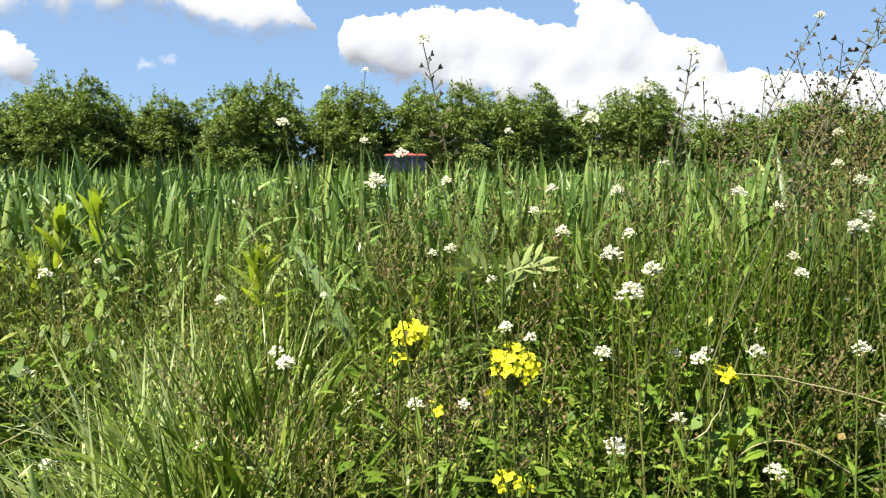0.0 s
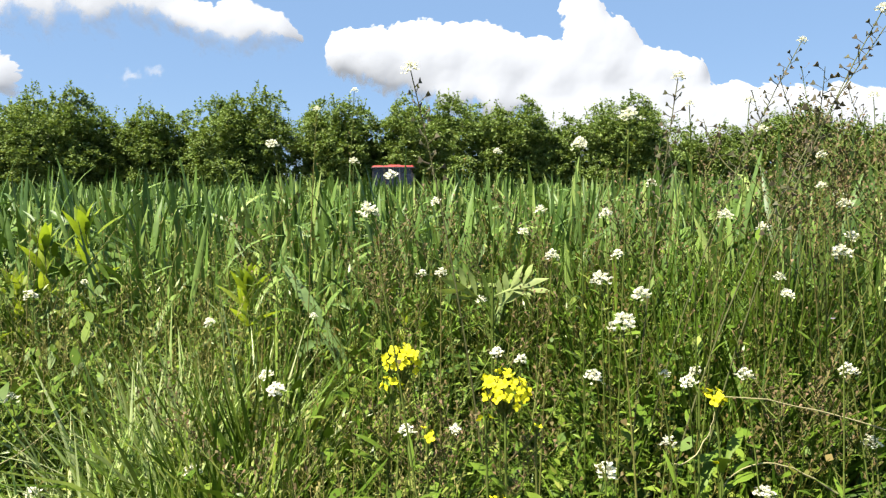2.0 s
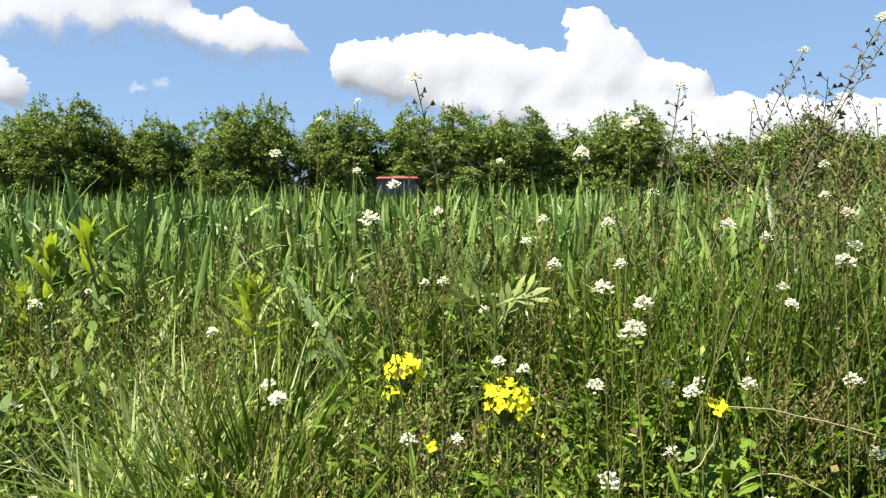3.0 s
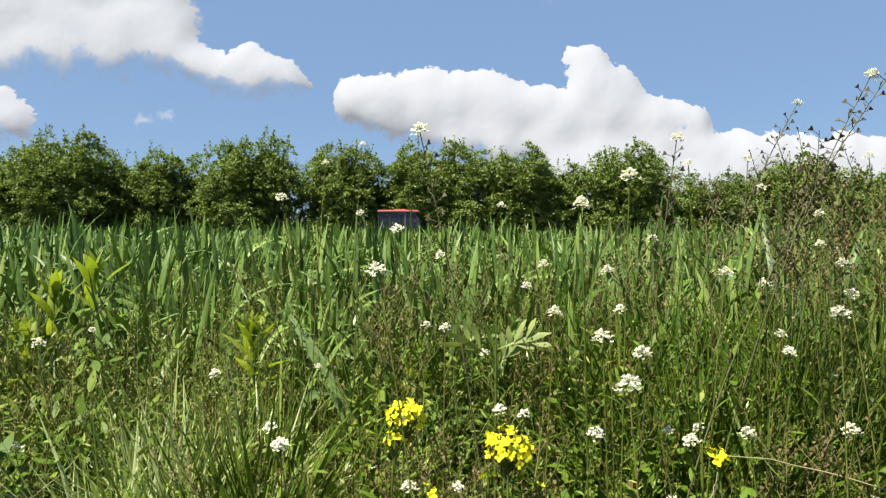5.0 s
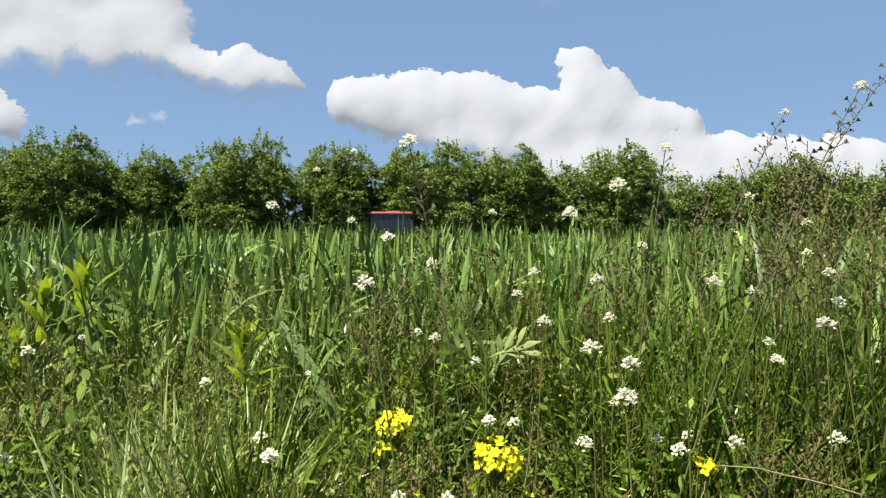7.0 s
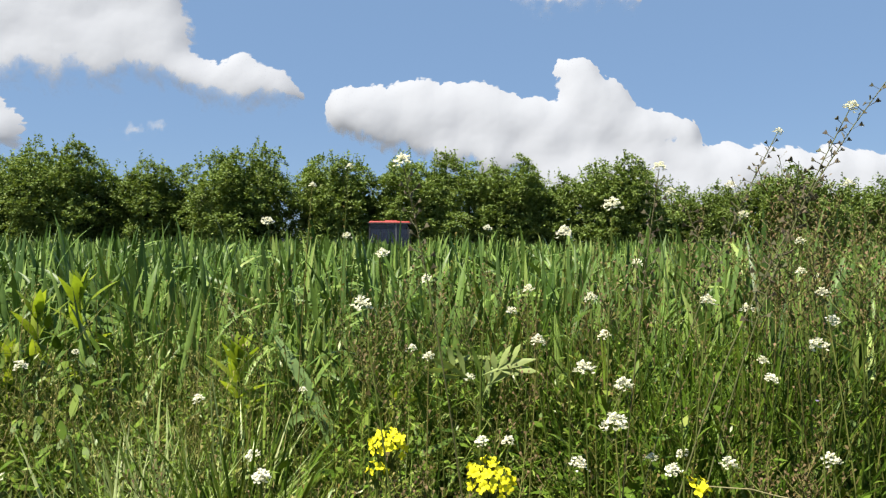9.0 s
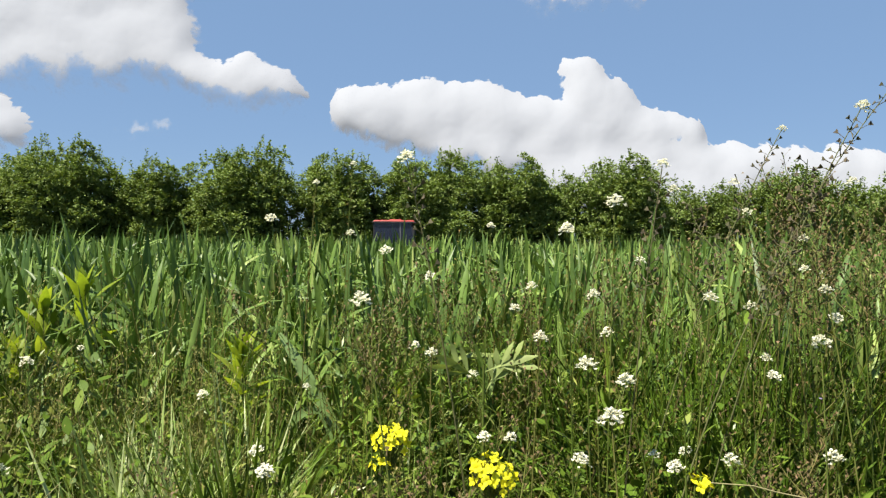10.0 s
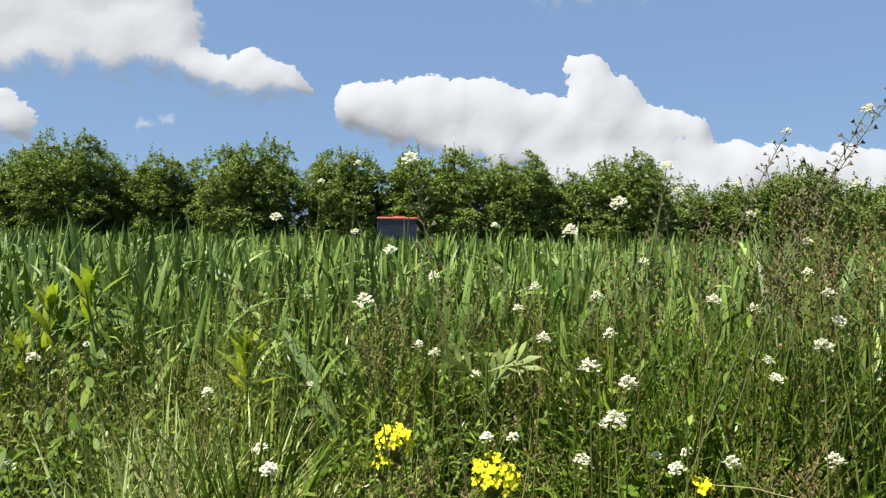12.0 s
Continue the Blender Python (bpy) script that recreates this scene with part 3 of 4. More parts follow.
def build_wheat():
    def stand(n, x_of, y0, y1, leaves, fold, wide, power=1.0):
        y = y0 + (y1 - y0) * rng.random(n) ** power
        x = uni(-1, 1, n) * x_of(y)
        keep = y > 1.85 - 0.12 * x + rng.normal(0, 0.12, n)
        x, y = x[keep], y[keep]
        n = len(x)
        base = np.stack([x, y, ground_z(y * S) / S], -1)
        h = wheat_height(x, y) * np.clip(rng.normal(0.985, 0.085, n), 0.7, 1.2)
        head, lean, bend = uni(0, 6.283, n), np.abs(rng.normal(0, 0.06, n)), uni(0.0, 0.12, n)
        out = [stalks(base, head, h * 0.75, lean, bend, 0.0022, 3, 3)] if fold else []
        for k in range(leaves):
            s = np.clip(rng.normal(0.30 + 0.68 * k / max(leaves - 1, 1), 0.05, n), 0.1, 1)
            p, _ = arc(base, head, h * 0.75, lean, bend, s)
            ln_ = h * uni(0.28, 0.42, n)
            if k == leaves - 1:
                ln_ = np.minimum(h * uni(0.26, 0.40, n), 0.36)
            erect = rng.random(n)
            l0 = np.where(erect < 0.52, uni(0.03, 0.30, n), uni(0.25, 0.85, n))
            bd = np.where(erect < 0.52, uni(-0.1, 0.45, n), uni(0.4, 2.2, n))
            out.append(ribbons(p, uni(0, 6.283, n), ln_, l0, bd, uni(0.013, 0.025, n) * wide, BLADE, rng.normal(0, 0.7, n), fold))
        return joined(out)
    near = part("wheat_field", stand(5000, lambda y: 0.5 + y * 0.78, 1.6, 5.2, 4, 0.14, 0.95, 1.5), WHEAT)
    tagged(near, "dense stand of young blue-green wheat beside the weedy margin", "wheat", kind="stuff")
    mid = part("wheat_field", stand(5500, lambda y: 0.5 + y * 0.78, 5.0, 13.0, 2, 0.0, 1.5), WHEAT)
    tagged(mid, "dense even stand of young green wheat in the open field", "wheat", kind="stuff")
    far = part("wheat_field", stand(3800, lambda y: 1 + y * 0.78, 12.5, 32.0, 2, 0.0, 2.8), WHEAT)
    tagged(far, "far part of the green wheat field before the trees", "wheat", kind="stuff")


build_wheat()


def build_field_sides():
    """The same field and margin going on to both sides and behind."""
    def scatter(n, x0, x1, y0, y1, gap):
        x, y = uni(x0, x1, n), uni(y0, y1, n)
        keep = np.abs(x) > gap(y)
        return np.stack([x[keep], y[keep], ground_z(y[keep] * S) / S], -1)
    base = np.concatenate([scatter(7000, -26, 26, 1.9, 30, lambda y: 0.5 + y * 0.78), scatter(15000, -10, 10, 1.9, 14, lambda y: 0.45 + y * 0.78)])
    n = len(base)
    h = wheat_height(base[:, 0], base[:, 1]) * rng.normal(0.98, 0.08, n)
    blades = [ribbons(base, uni(0, 6.283, n), h * k, uni(0.02, 0.3, n), uni(0, 0.6, n), uni(0.025, 0.045, n), (0.7, 1.0, 0.03), rng.normal(0, 0.7, n)) for k in (1.0, 0.8)]
    tagged(part("wheat_field", joined(blades), WHEAT), "green wheat going on along the margin", "wheat", kind="stuff")
    base = np.concatenate([scatter(12000, -10, 10, 0.6, 2.3, lambda y: 0.35 + y * 0.85), scatter(16000, -9, 9, -5, 0.5, lambda y: 0.0 * y)])
    n = len(base)
    tall = np.where(base[:, 1] < 0.6, 0.14, 0.36) * rng.normal(1, 0.2, n)
    rough = ribbons(base, uni(0, 6.283, n), tall, np.abs(rng.normal(0, 0.35, n)), uni(0.1, 1.2, n), uni(0.012, 0.022, n), (0.8, 1.0, 0.03), rng.normal(0, 0.8, n))
    tagged(part("meadow_grass", rough, DARK_GRASS_SHADED_WEED), "rough green grass of the margin and the path beside it", "grass", kind="stuff")


build_field_sides()


# ---- undergrowth of the margin ----
# small openings before the mugwort, the bent blade and the lime-green weeds
CLEAR = [(0.66, 0.98, 0.10), (0.80, 1.08, 0.13), (0.93, 1.25, 0.12), (0.55, 0.88, 0.08), (0.15, 1.30, 0.12), (0.12, 1.18, 0.10), (0.11, 1.05, 0.07), (0.20, 1.40, 0.12), (0.20, 1.55, 0.12), (-0.24, 1.5, 0.10), (-0.30, 1.66, 0.10), (-1.0, 1.75, 0.10), (-0.98, 1.95, 0.10), (-0.41, 1.53, 0.07), (-0.22, 1.36, 0.09), (-0.19, 1.22, 0.06)]


def spots(n, x0, x1, y0, y1, clump=0.0):
    if clump:
        c = np.stack([uni(x0, x1, max(n // 22, 1)), uni(y0, y1, max(n // 22, 1))], -1)
        p = c[rng.integers(0, len(c), n)] + rng.normal(0, clump, (n, 2))
    else:
        p = np.stack([uni(x0, x1, n), uni(y0, y1, n)], -1)
    for cx, cy, cr in CLEAR:
        p = p[(p[:, 0] - cx) ** 2 + (p[:, 1] - cy) ** 2 > cr * cr]
    p = p[(p[:, 1] > 0.62) & (np.abs(p[:, 0]) < 0.35 + p[:, 1] * 0.85)]
    return np.concatenate([p, np.zeros((len(p), 1))], 1)


def cover(y):
    """How high the weeds stand: low before the camera, higher towards the wheat."""
    return 0.25 + 0.23 * np.clip((np.asarray(y) - 0.9) / 0.9, -0.25, 1)


def grass(name, base, k, width, mat, label, lean=0.25, bend=0.9, fold=0.12):
    n = len(base)
    h = cover(base[:, 1]) * k * rng.normal(1, 0.17, n)
    sh = ribbons(base, uni(0, 6.283, n), np.clip(h, 0.05, 0.7), np.abs(rng.normal(0, lean, n)), rng.gamma(2.0, bend / 2, n), uni(0.6, 1.3, n) * width, BLADE, rng.normal(0, 0.9, n), fold)
    tagged(part(name, sh, mat), label, "grass", kind="stuff")


def sprigs(name, base, k, leaves, size, shape, mat, label, category, lean=0.3, arch=0.5):
    """Leafy shoots: a thin stem with leaves all along."""
    n = len(base)
    h = np.clip(cover(base[:, 1]) * k * rng.normal(1, 0.2, n), 0.05, 0.8)
    head, ln0, bd = uni(0, 6.283, n), np.abs(rng.normal(0, lean, n)), rng.normal(0, arch, n)
    out = [stalks(base, head, h, ln0, bd, 0.0011, 4, 3)]
    rep = lambda a: np.repeat(a, leaves, axis=0)
    s = np.tile((np.arange(leaves) + 0.7) / leaves, n)
    p, _ = arc(rep(base), rep(head), rep(h), rep(ln0), rep(bd), s)
    m = len(p)
    out.append(ribbons(p, uni(0, 6.283, m), uni(0.6, 1.3, m) * size[0], uni(0.5, 1.5, m), uni(-0.3, 0.9, m), uni(0.7, 1.3, m) * size[1], shape, rng.normal(0, 0.5, m)))
    tagged(part(name, joined(out), mat), label, category, kind="stuff")


def seed_stems(name, base, k, pods, mat, label, spread=0.3, size=0.006):
    """Spent flowering stems set with small heart-shaped pods on fine stalks."""
    n = len(base)
    h = np.clip(cover(base[:, 1]) * k * rng.normal(1, 0.2, n), 0.08, 0.85)
    head, ln0, bd = uni(0, 6.283, n), np.abs(rng.normal(0, spread, n)), rng.normal(0, 0.35, n)
    out = [stalks(base, head, h, ln0, bd, 0.0011, 4, 3)]
    rep = lambda a: np.repeat(a, pods, axis=0)
    s = np.tile(0.35 + 0.65 * (np.arange(pods) + 0.5) / pods, n)
    p, _ = arc(rep(base), rep(head), rep(h), rep(ln0), rep(bd), s)
    m = len(p)
    hd, le, st = uni(0, 6.283, m), uni(0.7, 1.4, m), uni(0.007, 0.014, m)
    out.append(ribbons(p, hd, st, le, -0.3, 0.0009, (1, 1)))
    tip, _ = arc(p, hd, st, le, np.full(m, -0.3), 1.0)
    out.append(ribbons(tip, hd + rng.normal(0, 0.3, m), size * uni(0.7, 1.25, m), le - 0.4, 0.0, size * uni(0.7, 1.1, m), HEART if size > 0.0055 else SPECK, rng.normal(0, 0.8, m)))
    tagged(part(name, joined(out), mat), label, "weed", kind="stuff")


grass("meadow_grass", spots(1700, -1.9, -0.12, 0.85, 2.0, 0.05), 0.92, 0.0065, GRASS, "bright yellow-green meadow grass with pale dry blades", 0.3, 1.2)
grass("meadow_grass", spots(1250, -0.56, -0.32, 0.92, 1.35, 0.03), 1.25, 0.0078, PALE_GLINT_GRASS, "clump of pale meadow grass, coloured brighter for sun glints", 0.17, 0.8)
grass("meadow_grass", spots(1000, -0.33, -0.20, 0.95, 1.45, 0.03), 1.35, 0.0080, HERB, "clump of upright deep green grass", 0.15, 0.6)
grass("meadow_grass", spots(3600, -0.1, 1.9, 0.85, 2.0, 0.05), 0.95, 0.0075, DARK_GRASS_SHADED_WEED, "fine dark green grass between the weeds", 0.35, 1.2)
grass("meadow_grass", spots(2200, -2.0, 1.9, 1.5, 2.3, 0.05), 1.05, 0.012, WHEAT, "coarse blue-green grass at the wheat's edge", 0.3, 1.0)
grass("meadow_grass", spots(1500, 0.25, 1.7, 1.1, 2.0, 0.07), 1.3, 0.0080, DARK_GRASS_SHADED_WEED, "upright green grass stems between the white flowers", 0.2, 0.7)
grass("meadow_grass", spots(500, -0.1, 1.2, 1.1, 2.0, 0.07), 1.2, 0.0065, GRASS, "thin yellowish grass blades between the white flowers", 0.3, 1.0)
grass("low_grass", spots(5200, -1.9, 1.9, 0.8, 2.2), 0.75, 0.008, DARK_GRASS_SHADED_WEED, "low dark green grass covering the soil", 0.45, 1.2, 0.0)
# weeds here take the darker leaf colour in place of deep shade
sprigs("weed_cover", spots(1500, 0.2, 1.6, 1.2, 1.9, 0.08), 1.0, 15, (0.021, 0.0100), SMALL, DARK_GRASS_SHADED_WEED, "low small-leaved green weeds under the white flowers, coloured darker for shade", "weed", 0.45, 0.9)
sprigs("weed_cover", spots(1700, -1.8, 0.34, 0.85, 2.0), 0.9, 16, (0.022, 0.0110), SMALL, HERB, "low small-leaved green weeds covering the margin", "weed", 0.4, 0.8)
sprigs("weed_cover", spots(560, -0.2, 0.6, 0.8, 1.5), 1.05, 14, (0.034, 0.018), OVATE, HERB, "low broader-leaved green weeds under the yellow flowers", "weed", 0.35)
grass("meadow_grass", spots(2600, -1.7, 0.3, 1.0, 2.0, 0.06), 1.02, 0.0058, DARK_GRASS_SHADED_WEED, "fine green grass mixed with the tangled weeds", 0.4, 1.4)
grass("meadow_grass", spots(2300, 0.25, 1.7, 1.2, 2.0, 0.05), 1.28, 0.0095, DARK_GRASS_SHADED_WEED, "tall deep green grass standing before the wheat", 0.16, 0.6)
sprigs("weed_cover", spots(340, -1.5, -0.72, 0.9, 1.6), 1.2, 14, (0.048, 0.015), LANCE, HERB, "dark broad-leaved weeds beside the grass", "weed", 0.4, 0.8)
sprigs("bedstraw", spots(2300, -1.8, 0.5, 0.95, 2.0, 0.10), 1.2, 22, (0.021, 0.0046), SMALL, GRASS, "tangled narrow-leaved bedstraw among the grass", "weed", 0.5, 1.2)
sprigs("bedstraw", spots(1600, 0.1, 1.7, 1.1, 2.0, 0.10), 1.2, 22, (0.022, 0.0046), SMALL, HERB, "tangled narrow-leaved bedstraw among the white flowers", "weed", 0.5, 1.2)
# same darker colour, painting the shade at the flowers' foot
sprigs("weed_cover", spots(420, 0.2, 0.5, 0.85, 1.25, 0.06), 1.0, 15, (0.021, 0.0085), SMALL, DARK_GRASS_SHADED_WEED, "low green weeds below the white flowers, coloured darker for shade", "weed", 0.45, 0.9)
sprigs("dry_weeds", spots(650, 0.42, 1.2, 0.85, 1.35, 0.05), 0.95, 13, (0.020, 0.0095), SMALL, BROWN, "dry olive-brown weeds tangled at the foot of the flowers", "weed", 0.5, 1.2)
seed_stems("seed_stems", spots(520, -1.4, 0.5, 1.1, 2.1, 0.09), 1.25, 18, BROWN, "brownish spent weed stems with many tiny pods", 0.4, 0.005)
seed_stems("grass_heads", spots(760, -1.4, -0.1, 1.2, 1.95, 0.10), 1.2, 26, HAY, "hazy tan flowering grass heads over the margin", 0.25, 0.0042)
seed_stems("seed_stems", spots(560, 0.0, 1.7, 0.9, 2.1, 0.09), 1.25, 16, BROWN, "olive-brown spent weed stems with many tiny pods", 0.4, 0.005)
grass("dry_grass", spots(150, -0.80, -0.60, 1.02, 1.22, 0.04), 0.95, 0.0042, HAY, "matted tan dry grass low among the weeds", 0.8, 1.6, 0.0)
seed_stems("seed_stems", spots(85, -0.17, -0.02, 0.9, 1.12), 1.3, 24, HAY, "small clump of pinkish-tan seed stems", 0.2, 0.0045)
seed_stems("seed_stems", spots(70, -0.35, 0.45, 1.2, 2.0), 1.55, 26, BROWN, "tall brownish spent weed stems standing before the wheat", 0.15, 0.006)
seed_stems("seed_stems", spots(190, 0.25, 1.5, 1.45, 2.1), 1.45, 26, RUSSET, "tall reddish-brown spent weed stems crowded with pods", 0.25, 0.006)

# ---- shepherd's purse in flower ----
def corymb(seed, flowers=34, r=0.0102):
    """White four-petalled flowers crowded on a low dome."""
    g = np.random.default_rng(seed)
    a = np.arange(flowers) * 2.39996
    k = np.sqrt((np.arange(flowers) + 0.5) / flowers)
    c = np.stack([np.cos(a) * k * r, np.sin(a) * k * r, np.sqrt(1 - k ** 2 * 0.97) * r * 1.05 - 0.004 * k], -1) + g.normal(0, 0.0016, (flowers, 3))
    base, head = np.repeat(c, 4, 0), np.repeat(a, 4) + np.tile(np.arange(4) * math.pi / 2, flowers) + g.normal(0, 0.2, flowers * 4)
    n = len(base)
    return ribbons(base, head, g.uniform(0.0030, 0.0043, n), g.uniform(0.3, 1.3, n), g.uniform(0, 0.6, n), g.uniform(0.0026, 0.0034, n), PETAL)


def bud_mesh(seed, count=9, r=0.005):
    g = np.random.default_rng(seed)
    base = np.stack([g.normal(0, r * 0.5, count), g.normal(0, r * 0.5, count), g.uniform(0.002, 0.011, count)], -1)
    return ribbons(base, g.uniform(0, 6.28, count), 0.0032, g.uniform(0, 1, count), 0.3, 0.0022, (0.5, 1, 0.3))


HEADS = [mesh_of("flower_head", *corymb(50 + i), WHITE) for i in range(5)]
BUDS = [mesh_of("bud_cluster", *bud_mesh(60 + i), BUD) for i in range(3)]


def pod_solid():
    """A flat heart-shaped pod on its stalk, pointing along +x."""
    bm = prism_bm([(0, -0.0004), (0.0, 0.0004), (0.017, 0.0005), (0.021, 0.0034), (0.0255, 0.0054), (0.0262, 0.0042), (0.0252, 0.0), (0.0262, -0.0042), (0.0255, -0.0054), (0.021, -0.0034), (0.017, -0.0005)], -0.0008, 0.0008)
    me = bpy.data.meshes.new("seed_pod")
    bm.to_mesh(me)
    bm.free()
    me.materials.append(POD_DARK)
    return me


POD_MESH = pod_solid()
PURSE = "thin weed stem with a white flower head and small heart-shaped pods"


def purse(tip, seed, size=1.0, foot=None, sag=0.0, pods=26, single=False, pod_run=0.5, leaves=6, branch=0, label="", r0=0.0017, pod_size=0.0065):
    """One flowering shepherd's purse: stem from foot to tip, white head, pods below it."""
    g = np.random.default_rng(seed)
    tip = np.array(tip, float)
    if foot is None:
        foot = (tip[0] + g.normal(0, 0.05), tip[1] + g.normal(0, 0.05))
    f = np.array([foot[0], foot[1], 0.0])
    t = thing("shepherds_purse", tuple(f), label or PURSE, "wild flower", "white-flowered weeds in the margin")
    e = tip - f
    mid = np.array([e[0] * (0.35 - sag), e[1] * (0.35 - sag), e[2] * (0.6 - 0.1 * sag)])
    s = np.linspace(0, 1, 12)
    p, d = bezier((0, 0, 0), mid, e, s)
    part("stem", tube(p, np.linspace(r0, 0.0008, 12), 5), TALL_STEM if single else STEM, t)
    up = Vector(d[-1]).to_track_quat("Z", "Y").to_matrix().to_4x4()
    hd = part("flower_head", HEADS[seed % 5], WHITE, t, "white flower head")
    hd.matrix_local = Matrix.Translation(Vector(p[-1])) @ up @ Matrix.Rotation(g.uniform(0, 6), 4, "Z") @ Matrix.Scale(size, 4)
    bd = part("bud_cluster", BUDS[seed % 3], BUD, t, "cream buds")
    bd.matrix_local = hd.matrix_local.copy()
    runs = [((0, 0, 0), mid, e, pods, 1 - pod_run)]
    for k in range(branch):
        q, dq = bezier((0, 0, 0), mid, e, np.array([(0.74 if single else 0.45) + 0.12 * k]))
        a = g.uniform(0, 6.28)
        e2 = q[0] + np.array([math.cos(a) * 0.07, math.sin(a) * 0.05, 0.10])
        m2 = q[0] + np.array([math.cos(a) * 0.05, math.sin(a) * 0.04, 0.035])
        b, _ = bezier(q[0], m2, e2, np.linspace(0, 1, 7))
        part("branch", tube(b, np.linspace(0.0011, 0.0006, 7), 4), TALL_STEM if single else STEM, t)
        runs.append((q[0], m2, e2, max(pods // (4 if single else 2), 6), 0.3))
    for c0, c1, c2, count, start in runs:
        sp = start + (0.975 - start) * (np.arange(count) + 0.5) / count
        q, dq = bezier(c0, c1, c2, sp)
        az = np.arange(count) * 2.4 + g.uniform(0, 6)
        if single:
            for i in range(count):
                ob = part("seed_pod", POD_MESH, POD_DARK, t)
                rise = 0.1 + 0.45 * sp[i] + g.normal(0, 0.2)
                ob.matrix_local = Matrix.Translation(Vector(q[i])) @ Euler((g.uniform(-0.8, 0.8), -rise, az[i]), "XYZ").to_matrix().to_4x4() @ Matrix.Scale((1.25 - 0.55 * sp[i]) * g.uniform(0.85, 1.1) * pod_size / 0.0065, 4)
        else:
            n = count
            le = g.uniform(0.8, 1.3, n)
            st = np.linspace(0.014, 0.006, n)
            a1 = ribbons(q, az, st, le, -0.3, 0.0010, (1, 1))
            tp, _ = arc(q, az, st, le, np.full(n, -0.3), 1.0)
            a2 = ribbons(tp, az, pod_size * g.uniform(0.8, 1.2, n), le - 0.35, 0.0, pod_size * g.uniform(0.75, 1.0, n), HEART, g.normal(0, 0.6, n))
            tagged(part("pod_spray", joined([a1, a2]), POD, t, "greenish brown pods"), kind="stuff")
    if leaves:
        sp = g.uniform(0.1, 0.6, leaves)
        q, _ = bezier((0, 0, 0), mid, e, sp)
        for i in range(leaves):
            part("leaf", ribbons(q[i:i + 1], g.uniform(0, 6.28), g.uniform(0.03, 0.055), g.uniform(0.4, 1.0), g.uniform(0.1, 0.8), g.uniform(0.006, 0.011), LANCE, 0.0, 0.1), HERB, t)
    return t


def seed_stalk(x, y, h, seed, label):
    """A tall spent stem, branched near the top, crowded with pods."""
    g = np.random.default_rng(seed)
    t = thing("seed_stalk", (x, y, 0), label, "weed", "tall spent seed stalks")
    e = np.array([g.normal(0, 0.12), g.normal(0, 0.06), h])
    mid = e * np.array([0.3, 0.3, 0.6])
    p, _ = bezier((0, 0, 0), mid, e, np.linspace(0, 1, 9))
    part("stem", tube(p, np.linspace(0.0018, 0.0007, 9), 5), STEM, t)
    runs = [((0, 0, 0), mid, e, 36, 0.78)]
    for k in range(4):
        q, _ = bezier((0, 0, 0), mid, e, np.array([0.76 + 0.06 * k]))
        a = g.uniform(0, 6.28)
        e2 = q[0] + np.array([math.cos(a) * 0.09, math.sin(a) * 0.07, g.uniform(0.07, 0.13)])
        m2 = q[0] + np.array([math.cos(a) * 0.06, math.sin(a) * 0.05, 0.03])
        bq, _ = bezier(q[0], m2, e2, np.linspace(0, 1, 6))
        part("branch", tube(bq, np.linspace(0.0011, 0.0006, 6), 4), STEM, t)
        runs.append((q[0], m2, e2, 22, 0.3))
    sprays = []
    for c0, c1, c2, n, start in runs:
        q, _ = bezier(c0, c1, c2, np.linspace(start, 0.99, n))
        az, le = np.arange(n) * 2.4, g.uniform(0.7, 1.3, n)
        st = g.uniform(0.007, 0.014, n)
        tp, _ = arc(q, az, st, le, np.full(n, -0.3), 1.0)
        sprays += [ribbons(q, az, st, le, -0.3, 0.0010, (1, 1)), ribbons(tp, az, g.uniform(0.004, 0.0065, n), le - 0.35, 0.0, g.uniform(0.0035, 0.0055, n), HEART, g.normal(0, 0.6, n))]
    tagged(part("pod_spray", joined(sprays), RUSSET, t, "russet pods"), kind="stuff")


for i in range(34):
    seed_stalk(rng.normal(0.80, 0.17), uni(1.2, 1.6, 1)[0], uni(0.72, 0.92, 1)[0], 700 + i, "tall russet seed stalk in a tangle under arching weeds")
for i in range(11):
    seed_stalk(uni(-0.3, 0.5, 1)[0], uni(1.1, 1.7, 1)[0], uni(0.58, 0.74, 1)[0], 760 + i, "tall russet seed stalk rising before the wheat")
for i in range(9):
    seed_stalk(uni(-0.13, -0.05, 1)[0], uni(0.95, 1.05, 1)[0], uni(0.36, 0.46, 1)[0], 780 + i, "low pinkish-brown seed stalk in a small clump")
for i in range(8):
    seed_stalk(uni(0.55, 0.85, 1)[0], uni(1.0, 1.2, 1)[0], uni(0.33, 0.5, 1)[0], 790 + i, "low brown seed stalk among the white flowers")

